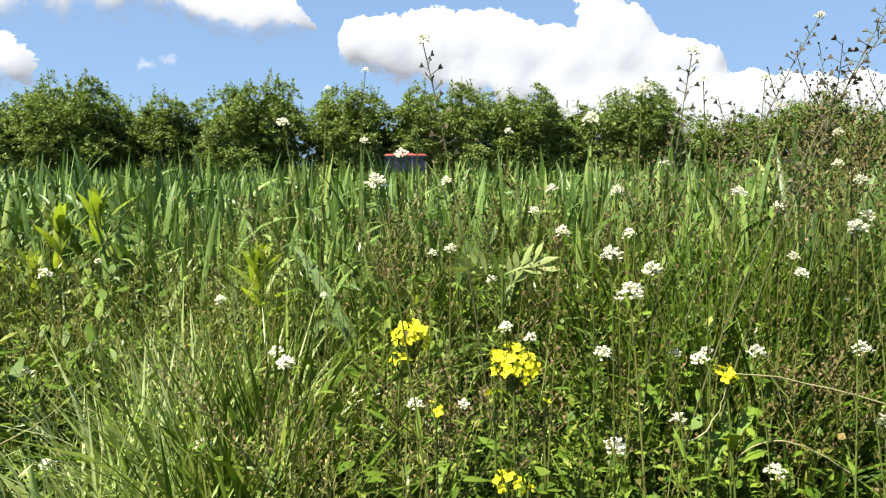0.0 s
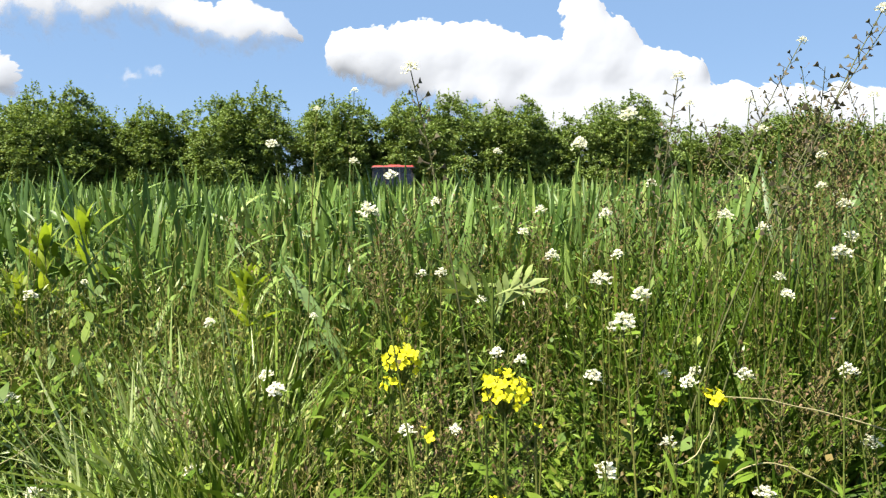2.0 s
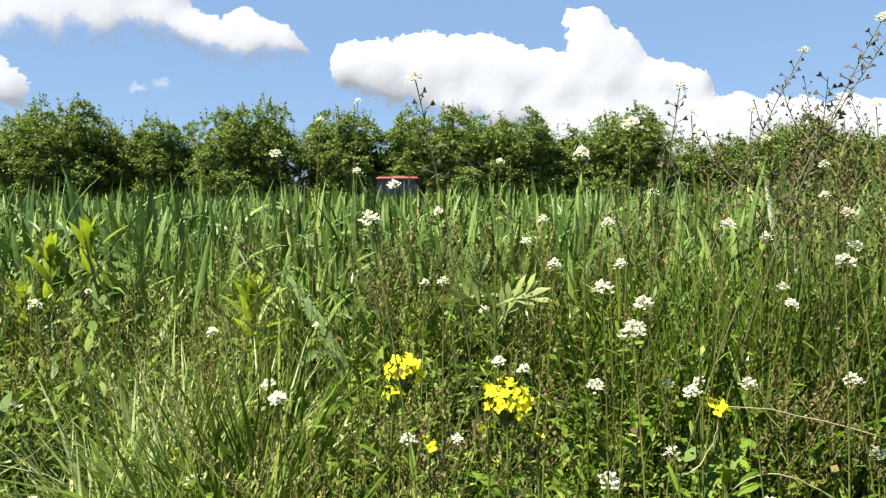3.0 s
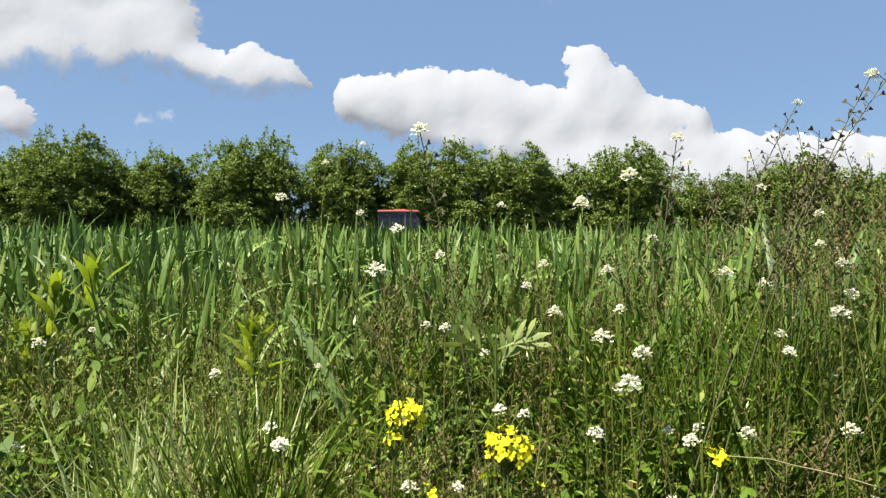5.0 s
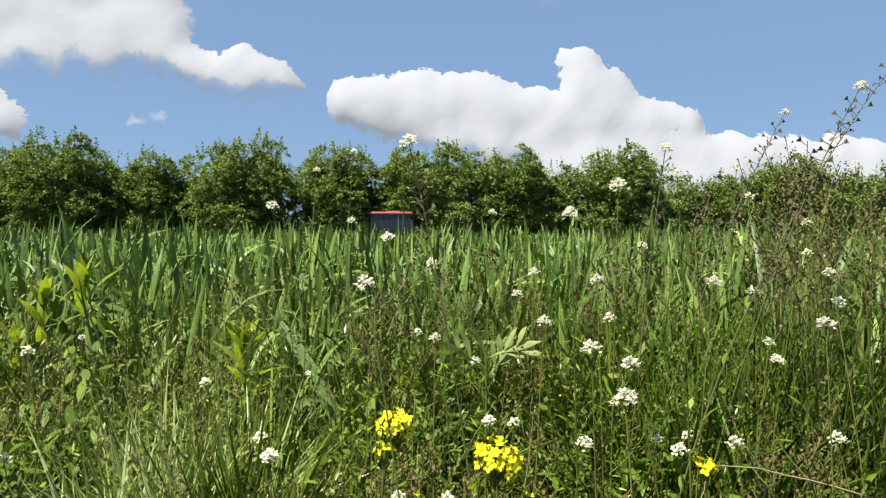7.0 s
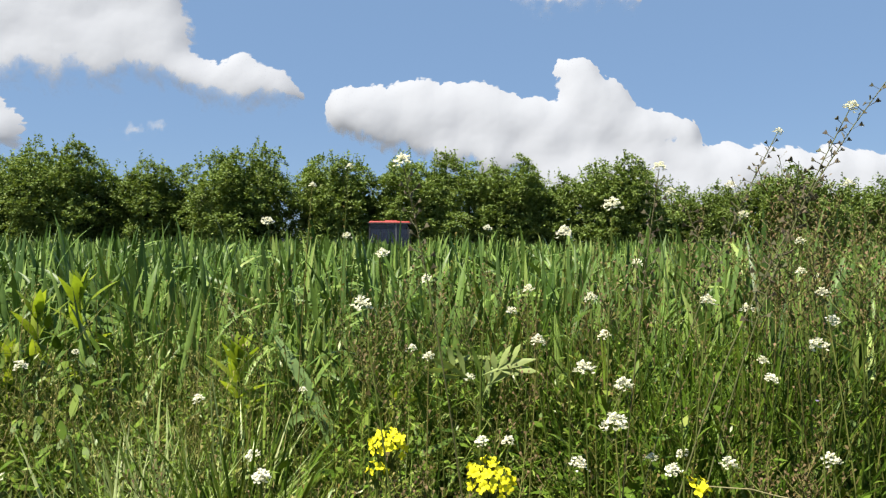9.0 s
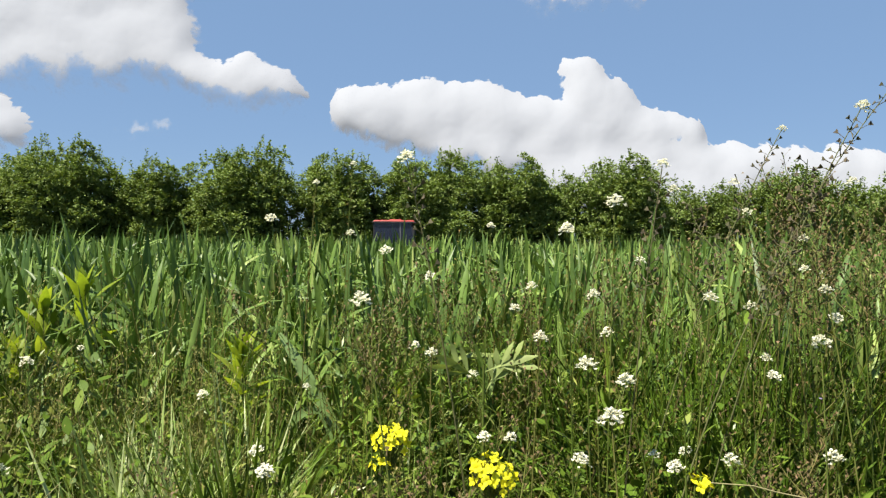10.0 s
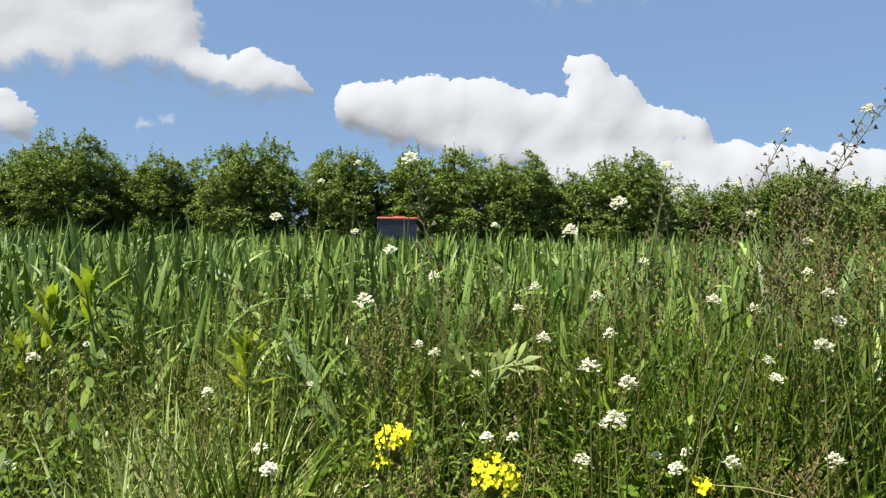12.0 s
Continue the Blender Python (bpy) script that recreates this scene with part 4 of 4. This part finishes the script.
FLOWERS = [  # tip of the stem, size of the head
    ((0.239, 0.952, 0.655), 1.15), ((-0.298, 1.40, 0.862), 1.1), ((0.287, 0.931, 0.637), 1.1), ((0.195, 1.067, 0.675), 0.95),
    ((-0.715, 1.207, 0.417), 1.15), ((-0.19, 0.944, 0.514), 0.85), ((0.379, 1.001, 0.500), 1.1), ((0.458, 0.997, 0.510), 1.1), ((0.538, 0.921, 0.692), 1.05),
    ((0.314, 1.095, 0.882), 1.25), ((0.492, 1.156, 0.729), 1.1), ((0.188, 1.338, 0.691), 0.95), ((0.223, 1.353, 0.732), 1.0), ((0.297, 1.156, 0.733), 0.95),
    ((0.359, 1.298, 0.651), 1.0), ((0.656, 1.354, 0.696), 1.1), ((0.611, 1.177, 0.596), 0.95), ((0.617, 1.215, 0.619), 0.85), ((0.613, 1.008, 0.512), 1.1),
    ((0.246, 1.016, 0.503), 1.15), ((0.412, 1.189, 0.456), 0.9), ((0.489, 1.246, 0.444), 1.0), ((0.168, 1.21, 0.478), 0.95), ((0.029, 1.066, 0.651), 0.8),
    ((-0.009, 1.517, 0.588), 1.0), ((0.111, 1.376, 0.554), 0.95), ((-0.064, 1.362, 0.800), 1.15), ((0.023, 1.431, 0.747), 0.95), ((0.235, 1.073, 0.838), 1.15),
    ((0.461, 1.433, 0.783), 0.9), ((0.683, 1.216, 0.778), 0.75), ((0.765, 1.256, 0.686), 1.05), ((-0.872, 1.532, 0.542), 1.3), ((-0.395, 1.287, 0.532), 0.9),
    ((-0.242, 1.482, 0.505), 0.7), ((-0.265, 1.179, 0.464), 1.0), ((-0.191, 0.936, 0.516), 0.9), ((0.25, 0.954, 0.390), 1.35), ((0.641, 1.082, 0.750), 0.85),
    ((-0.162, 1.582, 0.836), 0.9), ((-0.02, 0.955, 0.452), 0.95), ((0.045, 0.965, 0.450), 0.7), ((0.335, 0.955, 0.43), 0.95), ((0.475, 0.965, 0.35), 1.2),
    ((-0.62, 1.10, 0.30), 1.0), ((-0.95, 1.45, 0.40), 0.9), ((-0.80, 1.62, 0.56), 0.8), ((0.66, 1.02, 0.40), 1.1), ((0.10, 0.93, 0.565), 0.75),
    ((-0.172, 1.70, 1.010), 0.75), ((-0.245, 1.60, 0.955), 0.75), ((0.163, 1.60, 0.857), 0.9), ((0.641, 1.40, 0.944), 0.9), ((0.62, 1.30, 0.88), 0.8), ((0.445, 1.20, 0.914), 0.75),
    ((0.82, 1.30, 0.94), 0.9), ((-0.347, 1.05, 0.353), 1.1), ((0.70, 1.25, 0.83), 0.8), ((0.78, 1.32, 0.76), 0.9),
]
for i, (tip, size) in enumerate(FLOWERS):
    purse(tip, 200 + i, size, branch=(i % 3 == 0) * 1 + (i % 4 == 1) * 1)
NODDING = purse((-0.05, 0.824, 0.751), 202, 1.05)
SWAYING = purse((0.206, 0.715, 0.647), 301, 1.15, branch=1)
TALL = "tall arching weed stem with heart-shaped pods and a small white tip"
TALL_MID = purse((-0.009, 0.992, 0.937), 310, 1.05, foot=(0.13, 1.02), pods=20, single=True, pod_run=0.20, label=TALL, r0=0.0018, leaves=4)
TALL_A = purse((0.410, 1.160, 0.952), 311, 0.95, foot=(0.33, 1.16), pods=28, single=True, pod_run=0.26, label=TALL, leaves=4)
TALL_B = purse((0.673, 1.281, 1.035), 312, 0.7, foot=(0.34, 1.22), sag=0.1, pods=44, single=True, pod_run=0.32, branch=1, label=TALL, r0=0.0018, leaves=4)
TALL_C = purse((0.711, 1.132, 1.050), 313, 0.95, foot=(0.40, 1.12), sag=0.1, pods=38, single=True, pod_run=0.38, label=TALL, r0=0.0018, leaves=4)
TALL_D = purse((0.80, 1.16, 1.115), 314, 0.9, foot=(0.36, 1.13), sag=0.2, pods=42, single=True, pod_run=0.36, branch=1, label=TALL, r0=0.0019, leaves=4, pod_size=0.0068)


# ---- mustard ----
def mustard_flower():
    petals = ribbons(np.zeros((4, 3)), np.arange(4) * math.pi / 2, 0.0080, 0.75, 0.7, 0.0060, PETAL, 0.0, 0.08)
    return mesh_of("flower", *petals, YELLOW)


MUSTARD = mustard_flower()


def mustard(tip, seed, flowers, r, label):
    g = np.random.default_rng(seed)
    tip = np.array(tip, float)
    f = np.array([tip[0] + g.normal(0, 0.02), tip[1] + g.normal(0, 0.02), 0.0])
    t = thing("mustard_plant", tuple(f), label, "wild flower", "yellow flowers in the margin")
    e = tip - f
    p, d = bezier((0, 0, 0), e * np.array([0.2, 0.2, 0.55]), e, np.linspace(0, 1, 10))
    part("stem", tube(p, np.linspace(0.0024, 0.0015, 10), 6), STEM, t)
    for i in range(flowers):
        a, rise = i * 2.4, 1 - 1.3 * (i + 0.5) / flowers
        flat = math.sqrt(1 - rise * rise)
        out = Vector((math.cos(a) * flat, math.sin(a) * flat, rise))
        c = p[-1] + np.array([out.x * r, out.y * r, out.z * r * 0.85]) * g.uniform(0.7, 1.0) + g.normal(0, 0.002, 3)
        ob = part("flower", MUSTARD, YELLOW, t)
        face = (out + Vector((g.normal(0, 0.5), g.normal(0, 0.5) - 0.2, 0.3))).to_track_quat("Z", "Y").to_matrix().to_4x4()
        ob.matrix_local = Matrix.Translation(Vector(c)) @ face @ Matrix.Rotation(g.uniform(0, 6), 4, "Z") @ Matrix.Scale(g.uniform(0.8, 1.1), 4)
        foot_ = p[-1] - np.array([0, 0, g.uniform(0.015, 0.045)])
        b, _ = bezier(foot_, (foot_ + c) / 2 + np.array([0, 0, -0.004]), c, np.linspace(0, 1, 4))
        part("flower_stalk", tube(b, 0.0008, 4), STEM, t)
    part("bud_cluster", ribbons(p[-1] + g.normal(0, 0.004, (14, 3)) + np.array([0, 0, r * 0.7]), g.uniform(0, 6.28, 14), 0.006, g.uniform(0, 0.9, 14), 0.2, 0.003, (0.5, 1, 0.5)), HERB, t, "green buds")
    n = 7
    q, _ = bezier((0, 0, 0), e * np.array([0.2, 0.2, 0.55]), e, g.uniform(0.15, 0.8, n))
    az = g.uniform(0, 6.28, n)
    for i in range(n):
        part("leaf", ribbons(q[i:i + 1], az[i], g.uniform(0.05, 0.09), g.uniform(0.5, 1.0), 0.6, g.uniform(0.018, 0.03), (0.2, 0.6, 0.5, 1.0, 0.8, 0.05), 0.0, 0.1), HERB, t)
    return t


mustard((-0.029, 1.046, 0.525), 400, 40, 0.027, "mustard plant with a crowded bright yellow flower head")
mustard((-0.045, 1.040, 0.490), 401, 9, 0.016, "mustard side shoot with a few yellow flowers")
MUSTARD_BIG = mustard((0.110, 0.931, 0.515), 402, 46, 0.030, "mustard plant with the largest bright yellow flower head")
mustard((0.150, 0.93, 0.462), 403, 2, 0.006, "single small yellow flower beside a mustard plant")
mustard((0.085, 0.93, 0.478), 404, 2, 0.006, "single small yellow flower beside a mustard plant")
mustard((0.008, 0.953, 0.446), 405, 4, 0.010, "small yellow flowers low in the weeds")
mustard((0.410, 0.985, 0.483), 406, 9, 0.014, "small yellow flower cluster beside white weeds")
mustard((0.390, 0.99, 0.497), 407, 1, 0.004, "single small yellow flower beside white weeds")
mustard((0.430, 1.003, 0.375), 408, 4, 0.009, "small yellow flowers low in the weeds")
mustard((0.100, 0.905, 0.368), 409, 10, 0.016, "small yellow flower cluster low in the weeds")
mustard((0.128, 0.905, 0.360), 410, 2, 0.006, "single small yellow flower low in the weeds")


# ---- leafy weeds with lime-green tips ----
def leafy_weed(tip, seed, size, pairs, mat, label):
    g = np.random.default_rng(seed)
    t = thing("leafy_weed", (tip[0], tip[1], 0), label, "weed", "lime-green leafy weeds")
    h = tip[2]
    p, _ = bezier((0, 0, 0), (0.01, 0, h / 2), (0, 0, h - size * 0.4), np.linspace(0, 1, 8))
    part("stem", tube(p, np.linspace(0.004, 0.002, 8), 6), STEM, t)
    for k in range(pairs):
        s = 1 - 0.55 * (k / pairs) ** 1.7
        at = (0, 0, (h - size * 0.4) * s)
        for j in range(3):
            a = k * 1.05 + j * math.pi * 2 / 3 + g.normal(0, 0.25)
            spread = 0.15 + 0.6 * min(k / 4, 1) + g.normal(0, 0.08)
            part("leaf", ribbons(np.array([at]), a, size * g.uniform(0.75, 1.1) * (0.65 + 0.35 * min(k / 2, 1)), spread, 0.5, size * 0.23, (0.25, 0.75, 1.0, 0.85, 0.5, 0.03), g.normal(0, 0.3), 0.16), mat, t)
    return t


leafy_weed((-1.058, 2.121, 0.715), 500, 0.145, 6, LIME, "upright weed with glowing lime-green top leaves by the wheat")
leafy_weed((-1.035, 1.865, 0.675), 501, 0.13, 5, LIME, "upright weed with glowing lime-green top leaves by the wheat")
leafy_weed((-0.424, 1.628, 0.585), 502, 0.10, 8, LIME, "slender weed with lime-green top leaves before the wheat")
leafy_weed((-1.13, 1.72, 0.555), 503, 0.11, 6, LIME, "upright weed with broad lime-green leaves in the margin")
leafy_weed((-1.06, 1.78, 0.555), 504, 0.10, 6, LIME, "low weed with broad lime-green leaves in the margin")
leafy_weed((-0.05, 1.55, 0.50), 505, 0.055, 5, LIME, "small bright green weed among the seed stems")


# ---- mugwort with lobed leaves ----
def lobed_leaf(name, size, mat, parent, base, a, lean):
    """A leaf cut into narrow lobes that fan out from its midrib."""
    o, turn = np.array([base]), 1.25
    rib = dict(a=np.array([a]), size=np.array([size]), lean=np.array([lean]), bend=np.array([0.25]))
    pieces = [ribbons(o, a, size, lean, 0.25, size * 0.15, (0.1, 0.16, 0.35, 0.8, 1.0, 0.6, 0.03), turn, 0.1)]
    for s, k, w in ((0.33, 0.46, 0.11), (0.55, 0.44, 0.125)):
        q, _ = arc(o, rib["a"], rib["size"], rib["lean"], rib["bend"], np.array([s]))
        for side in (-1, 1):
            pieces.append(ribbons(q, a, size * k * (1.0 + 0.18 * side * (s - 0.4) * 3), lean + side * (0.62 + 0.35 * s), -side * (0.15 + 0.3 * s), size * w, (0.3, 0.75, 1.0, 0.75, 0.03), turn, 0.1))
    return part(name, joined(pieces), mat, parent)


def mugwort(tip, seed, size, leaves):
    g = np.random.default_rng(seed)
    t = thing("mugwort", (tip[0], tip[1], 0), "pale grey-green weed with large deeply lobed leaves", "weed")
    h = tip[2]
    p = np.stack([np.zeros(8), np.zeros(8), np.linspace(0, h * 0.95, 8)], -1)
    part("stem", tube(p, np.linspace(0.004, 0.002, 8), 6), STEM, t)
    for k in range(leaves):
        lobed_leaf("leaf", size * g.uniform(0.85, 1.2), LOBED, t, (0, 0, h * (0.93 - 0.035 * k)), (-0.3, 3.3, 0.3, -0.9, 2.6, -2.4)[k % 6], (1.1, 0.9, 0.5, 1.3, 0.6, 1.0)[k % 6])


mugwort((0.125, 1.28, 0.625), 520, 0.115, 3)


# ---- single wheat plants that stand out at the edge ----
def wheat_plant(x, y, height, seed, leaves, width=0.022, label=""):
    g = np.random.default_rng(seed)
    t = thing("wheat_plant", (x, y, 0), label or "young wheat plant with broad blue-green blades at the field's edge", "wheat", "wheat plants at the field's edge")
    a0 = g.uniform(0, 6.28)
    hh = height * 0.62
    part("stem", stalks(np.zeros((1, 3)), a0, hh, 0.04, 0.05, 0.003, 4, 6), WHEAT_ONE, t)
    for k in range(leaves):
        s = 0.25 + 0.75 * (k + 1) / leaves
        p, _ = arc(np.zeros((1, 3)), np.array([a0]), np.array([hh]), np.array([0.04]), np.array([0.05]), np.array([s]))
        top = k == leaves - 1
        part("leaf", ribbons(p, a0 + k * math.pi + g.normal(0, 0.5), height * (0.40 if top else g.uniform(0.38, 0.5)), 0.05 if top else g.uniform(0.1, 0.35), g.uniform(0.0, 0.3) if top else g.uniform(0.1, 0.9), width * g.uniform(0.85, 1.15), (0.7, 0.95, 1.0, 0.95, 0.8, 0.5, 0.02), g.normal(0, 0.5), 0.12), WHEAT_ONE, t)
    return t


for i, (x, y, h) in enumerate([(-0.73, 2.40, 0.66), (-0.70, 2.36, 0.60), (-0.66, 2.42, 0.62), (-0.99, 2.14, 0.60), (-0.93, 2.5, 0.80), (-1.3, 2.5, 0.82), (-1.55, 2.6, 0.84), (-1.7, 2.9, 0.86), (-1.2, 2.9, 0.84),
                               (-0.26, 2.35, 0.86), (0.0, 1.95, 0.72), (0.06, 2.05, 0.76), (0.12, 2.2, 0.74), (0.25, 2.3, 0.80), (0.38, 2.2, 0.82), (0.52, 2.5, 0.86), (0.65, 2.1, 0.84), (0.78, 2.2, 0.92),
                               (0.95, 2.0, 0.90), (1.0, 1.95, 0.92), (1.05, 1.85, 0.93), (1.12, 1.9, 0.95), (1.2, 2.0, 0.93), (1.28, 1.95, 0.97), (1.35, 2.1, 0.96), (1.45, 2.3, 0.96), (-0.5, 2.7, 0.84), (0.9, 1.7, 0.74), (0.72, 1.75, 0.70)]):
    wheat_plant(x, y, h, 600 + i, 4)


def folded_blade():
    """A broad blade bent over and hanging, before the wheat."""
    t = thing("wheat_plant", (-0.262, 1.66, 0), "wheat plant with one broad pale blade bent over", "wheat", "wheat plants at the field's edge")
    s = np.linspace(0, 1, 14)
    p, d = bezier((0, 0, 0.0), (-0.02, 0.0, 0.36), (0.02, 0.02, 0.40), s)
    part("stem", tube(p, 0.003, 6), WHEAT_ONE, t)
    for (a, b, c, w) in (((0.10, 0.0, 0.24), (0.04, 0.0, 0.42), (-0.10, 0.08, 0.585), 0.034), ((0.12, 0.0, 0.22), (0.06, 0.02, 0.36), (-0.03, 0.03, 0.50), 0.028), ((0.02, 0.02, 0.40), (-0.03, 0, 0.43), (-0.08, -0.02, 0.33), 0.02)):
        q, dq = bezier(a, b, c, np.linspace(0, 1, 9))
        side = np.cross(dq, np.array([0.25, -1.0, 0.3]))
        side /= np.linalg.norm(side, axis=1, keepdims=True)
        wd = w * np.array([0.7, 0.9, 1, 1, 1, 0.95, 0.85, 0.7, 0.25]) / 2
        V = np.stack([q - side * wd[:, None], q + np.array([0, 0.002, 0]), q + side * wd[:, None]], 1)
        idx = np.arange(27).reshape(9, 3)
        qd = np.concatenate([np.stack([idx[:-1, k], idx[:-1, k + 1], idx[1:, k + 1], idx[1:, k]], -1) for k in (0, 1)])
        part("leaf", (V.reshape(-1, 3), qd), PALE_BLADE, t, "broad pale bent blade")


folded_blade()


# ---- dry stalks, small violet flower ----
def dry_stalk(p0, p1, p2, r, label):
    t = thing("dry_stalk", tuple(p0), label, "grass")
    a = np.array(p0)
    p, _ = bezier((0, 0, 0), np.array(p1) - a, np.array(p2) - a, np.linspace(0, 1, 14))
    p = p + np.cumsum(np.random.default_rng(int(abs(p2[0]) * 1000)).normal(0, 0.0015, p.shape), 0)
    part("stalk", tube(p, np.linspace(r, r * 0.4, 14), 5), STRAW, t)


dry_stalk((0.95, 1.02, 0.30), (0.66, 1.0, 0.47), (0.41, 0.985, 0.495), 0.0020, "long pale dry grass stalk lying over the weeds")
dry_stalk((0.33, 0.94, 0.41), (0.385, 0.95, 0.41), (0.40, 0.96, 0.475), 0.0012, "curled pale dry stalk among white flowers")
dry_stalk((0.60, 1.0, 0.34), (0.47, 0.98, 0.43), (0.42, 0.97, 0.36), 0.0016, "arched pale dry stalk low in the weeds")
dry_stalk((-0.88, 1.1, 0.27), (-0.66, 1.12, 0.32), (-0.58, 1.15, 0.43), 0.0016, "thin pale dry stalk across the grass")


def violet_flower(tip):
    t = thing("violet_flower", (tip[0], tip[1], 0), "tiny pale violet flower on a thin stem", "wild flower")
    part("stem", stalks(np.zeros((1, 3)), 0.0, tip[2], 0.02, 0.02, 0.001, 4, 4), STEM, t)
    part("flower", ribbons(np.tile([[tip[2] * 0.03, 0, tip[2]]], (4, 1)), np.arange(4) * 1.57, 0.006, 1.0, 0.3, 0.006, PETAL), VIOLET, t)


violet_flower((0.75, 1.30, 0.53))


def true_size():
    seen = set()
    for ob in set(scene.objects) - FAR:
        ob.location = ob.location * S
        if ob.type == "MESH" and ob.data not in seen:
            seen.add(ob.data)
            ob.data.transform(Matrix.Scale(S, 4))


true_size()


# ---- what moves: stems swaying in the wind ----
def sway(ob, rows):
    """Degrees by which a stem leans to the right about its foot, time by time."""
    home = ob.matrix_basis.copy()
    walk(ob, [(t, home @ pose(0, 0, 0, 0, a, 0)) for t, a in rows])


def motions():
    sway(SWAYING, [(0.0, -0.68), (0.5, -0.26), (1.0, 0.18), (1.5, -0.22), (2.0, -0.53), (2.5, -0.12), (3.0, 0.21), (5.0, -0.04), (5.5, 0.15), (6.0, 0.33), (6.5, 0.74), (8.5, 0.83), (9.0, 0.62), (9.5, 0.32), (10.0, 0.22), (10.5, 0.13), (11.0, 0.04), (11.5, 0.1), (12.0, 0.27)])
    sway(NODDING, [(0.0, -0.2), (1.0, -0.16), (2.0, -0.14), (2.5, -0.06), (3.0, -0.14), (5.0, -0.02), (6.5, -0.07), (8.5, 0.25), (9.0, 0.32), (9.5, 0.04), (10.0, 0.01), (11.0, -0.17), (12.0, -0.09)])
    sway(TALL_C, [(0.0, 0.1), (1.0, -0.1), (2.0, 0.15), (3.0, 0.0), (5.0, -0.1), (5.5, 0.0), (6.0, 0.2), (6.5, 0.2), (8.5, 0.1), (9.5, 0.0), (10.0, 0.7), (10.5, 0.25), (11.0, 0.6), (11.5, 0.5), (12.0, 0.7)])
    sway(TALL_D, [(0.0, 0.0), (1.0, 0.15), (2.0, 0.0), (3.0, 0.1), (5.0, 0.0), (6.0, 0.15), (6.5, 0.2), (8.5, 0.0), (9.5, 0.1), (10.0, 0.5), (10.5, 0.2), (11.0, 0.45), (12.0, 0.5)])
    sway(TALL_MID, [(0.0, 0.1), (0.5, 0.05), (1.0, 0.15), (2.0, -0.1), (3.0, 0.1), (5.0, 0.1), (6.0, 0.1), (8.5, 0.0), (10.0, 0.1), (11.0, -0.1), (12.0, 0.0)])


motions()
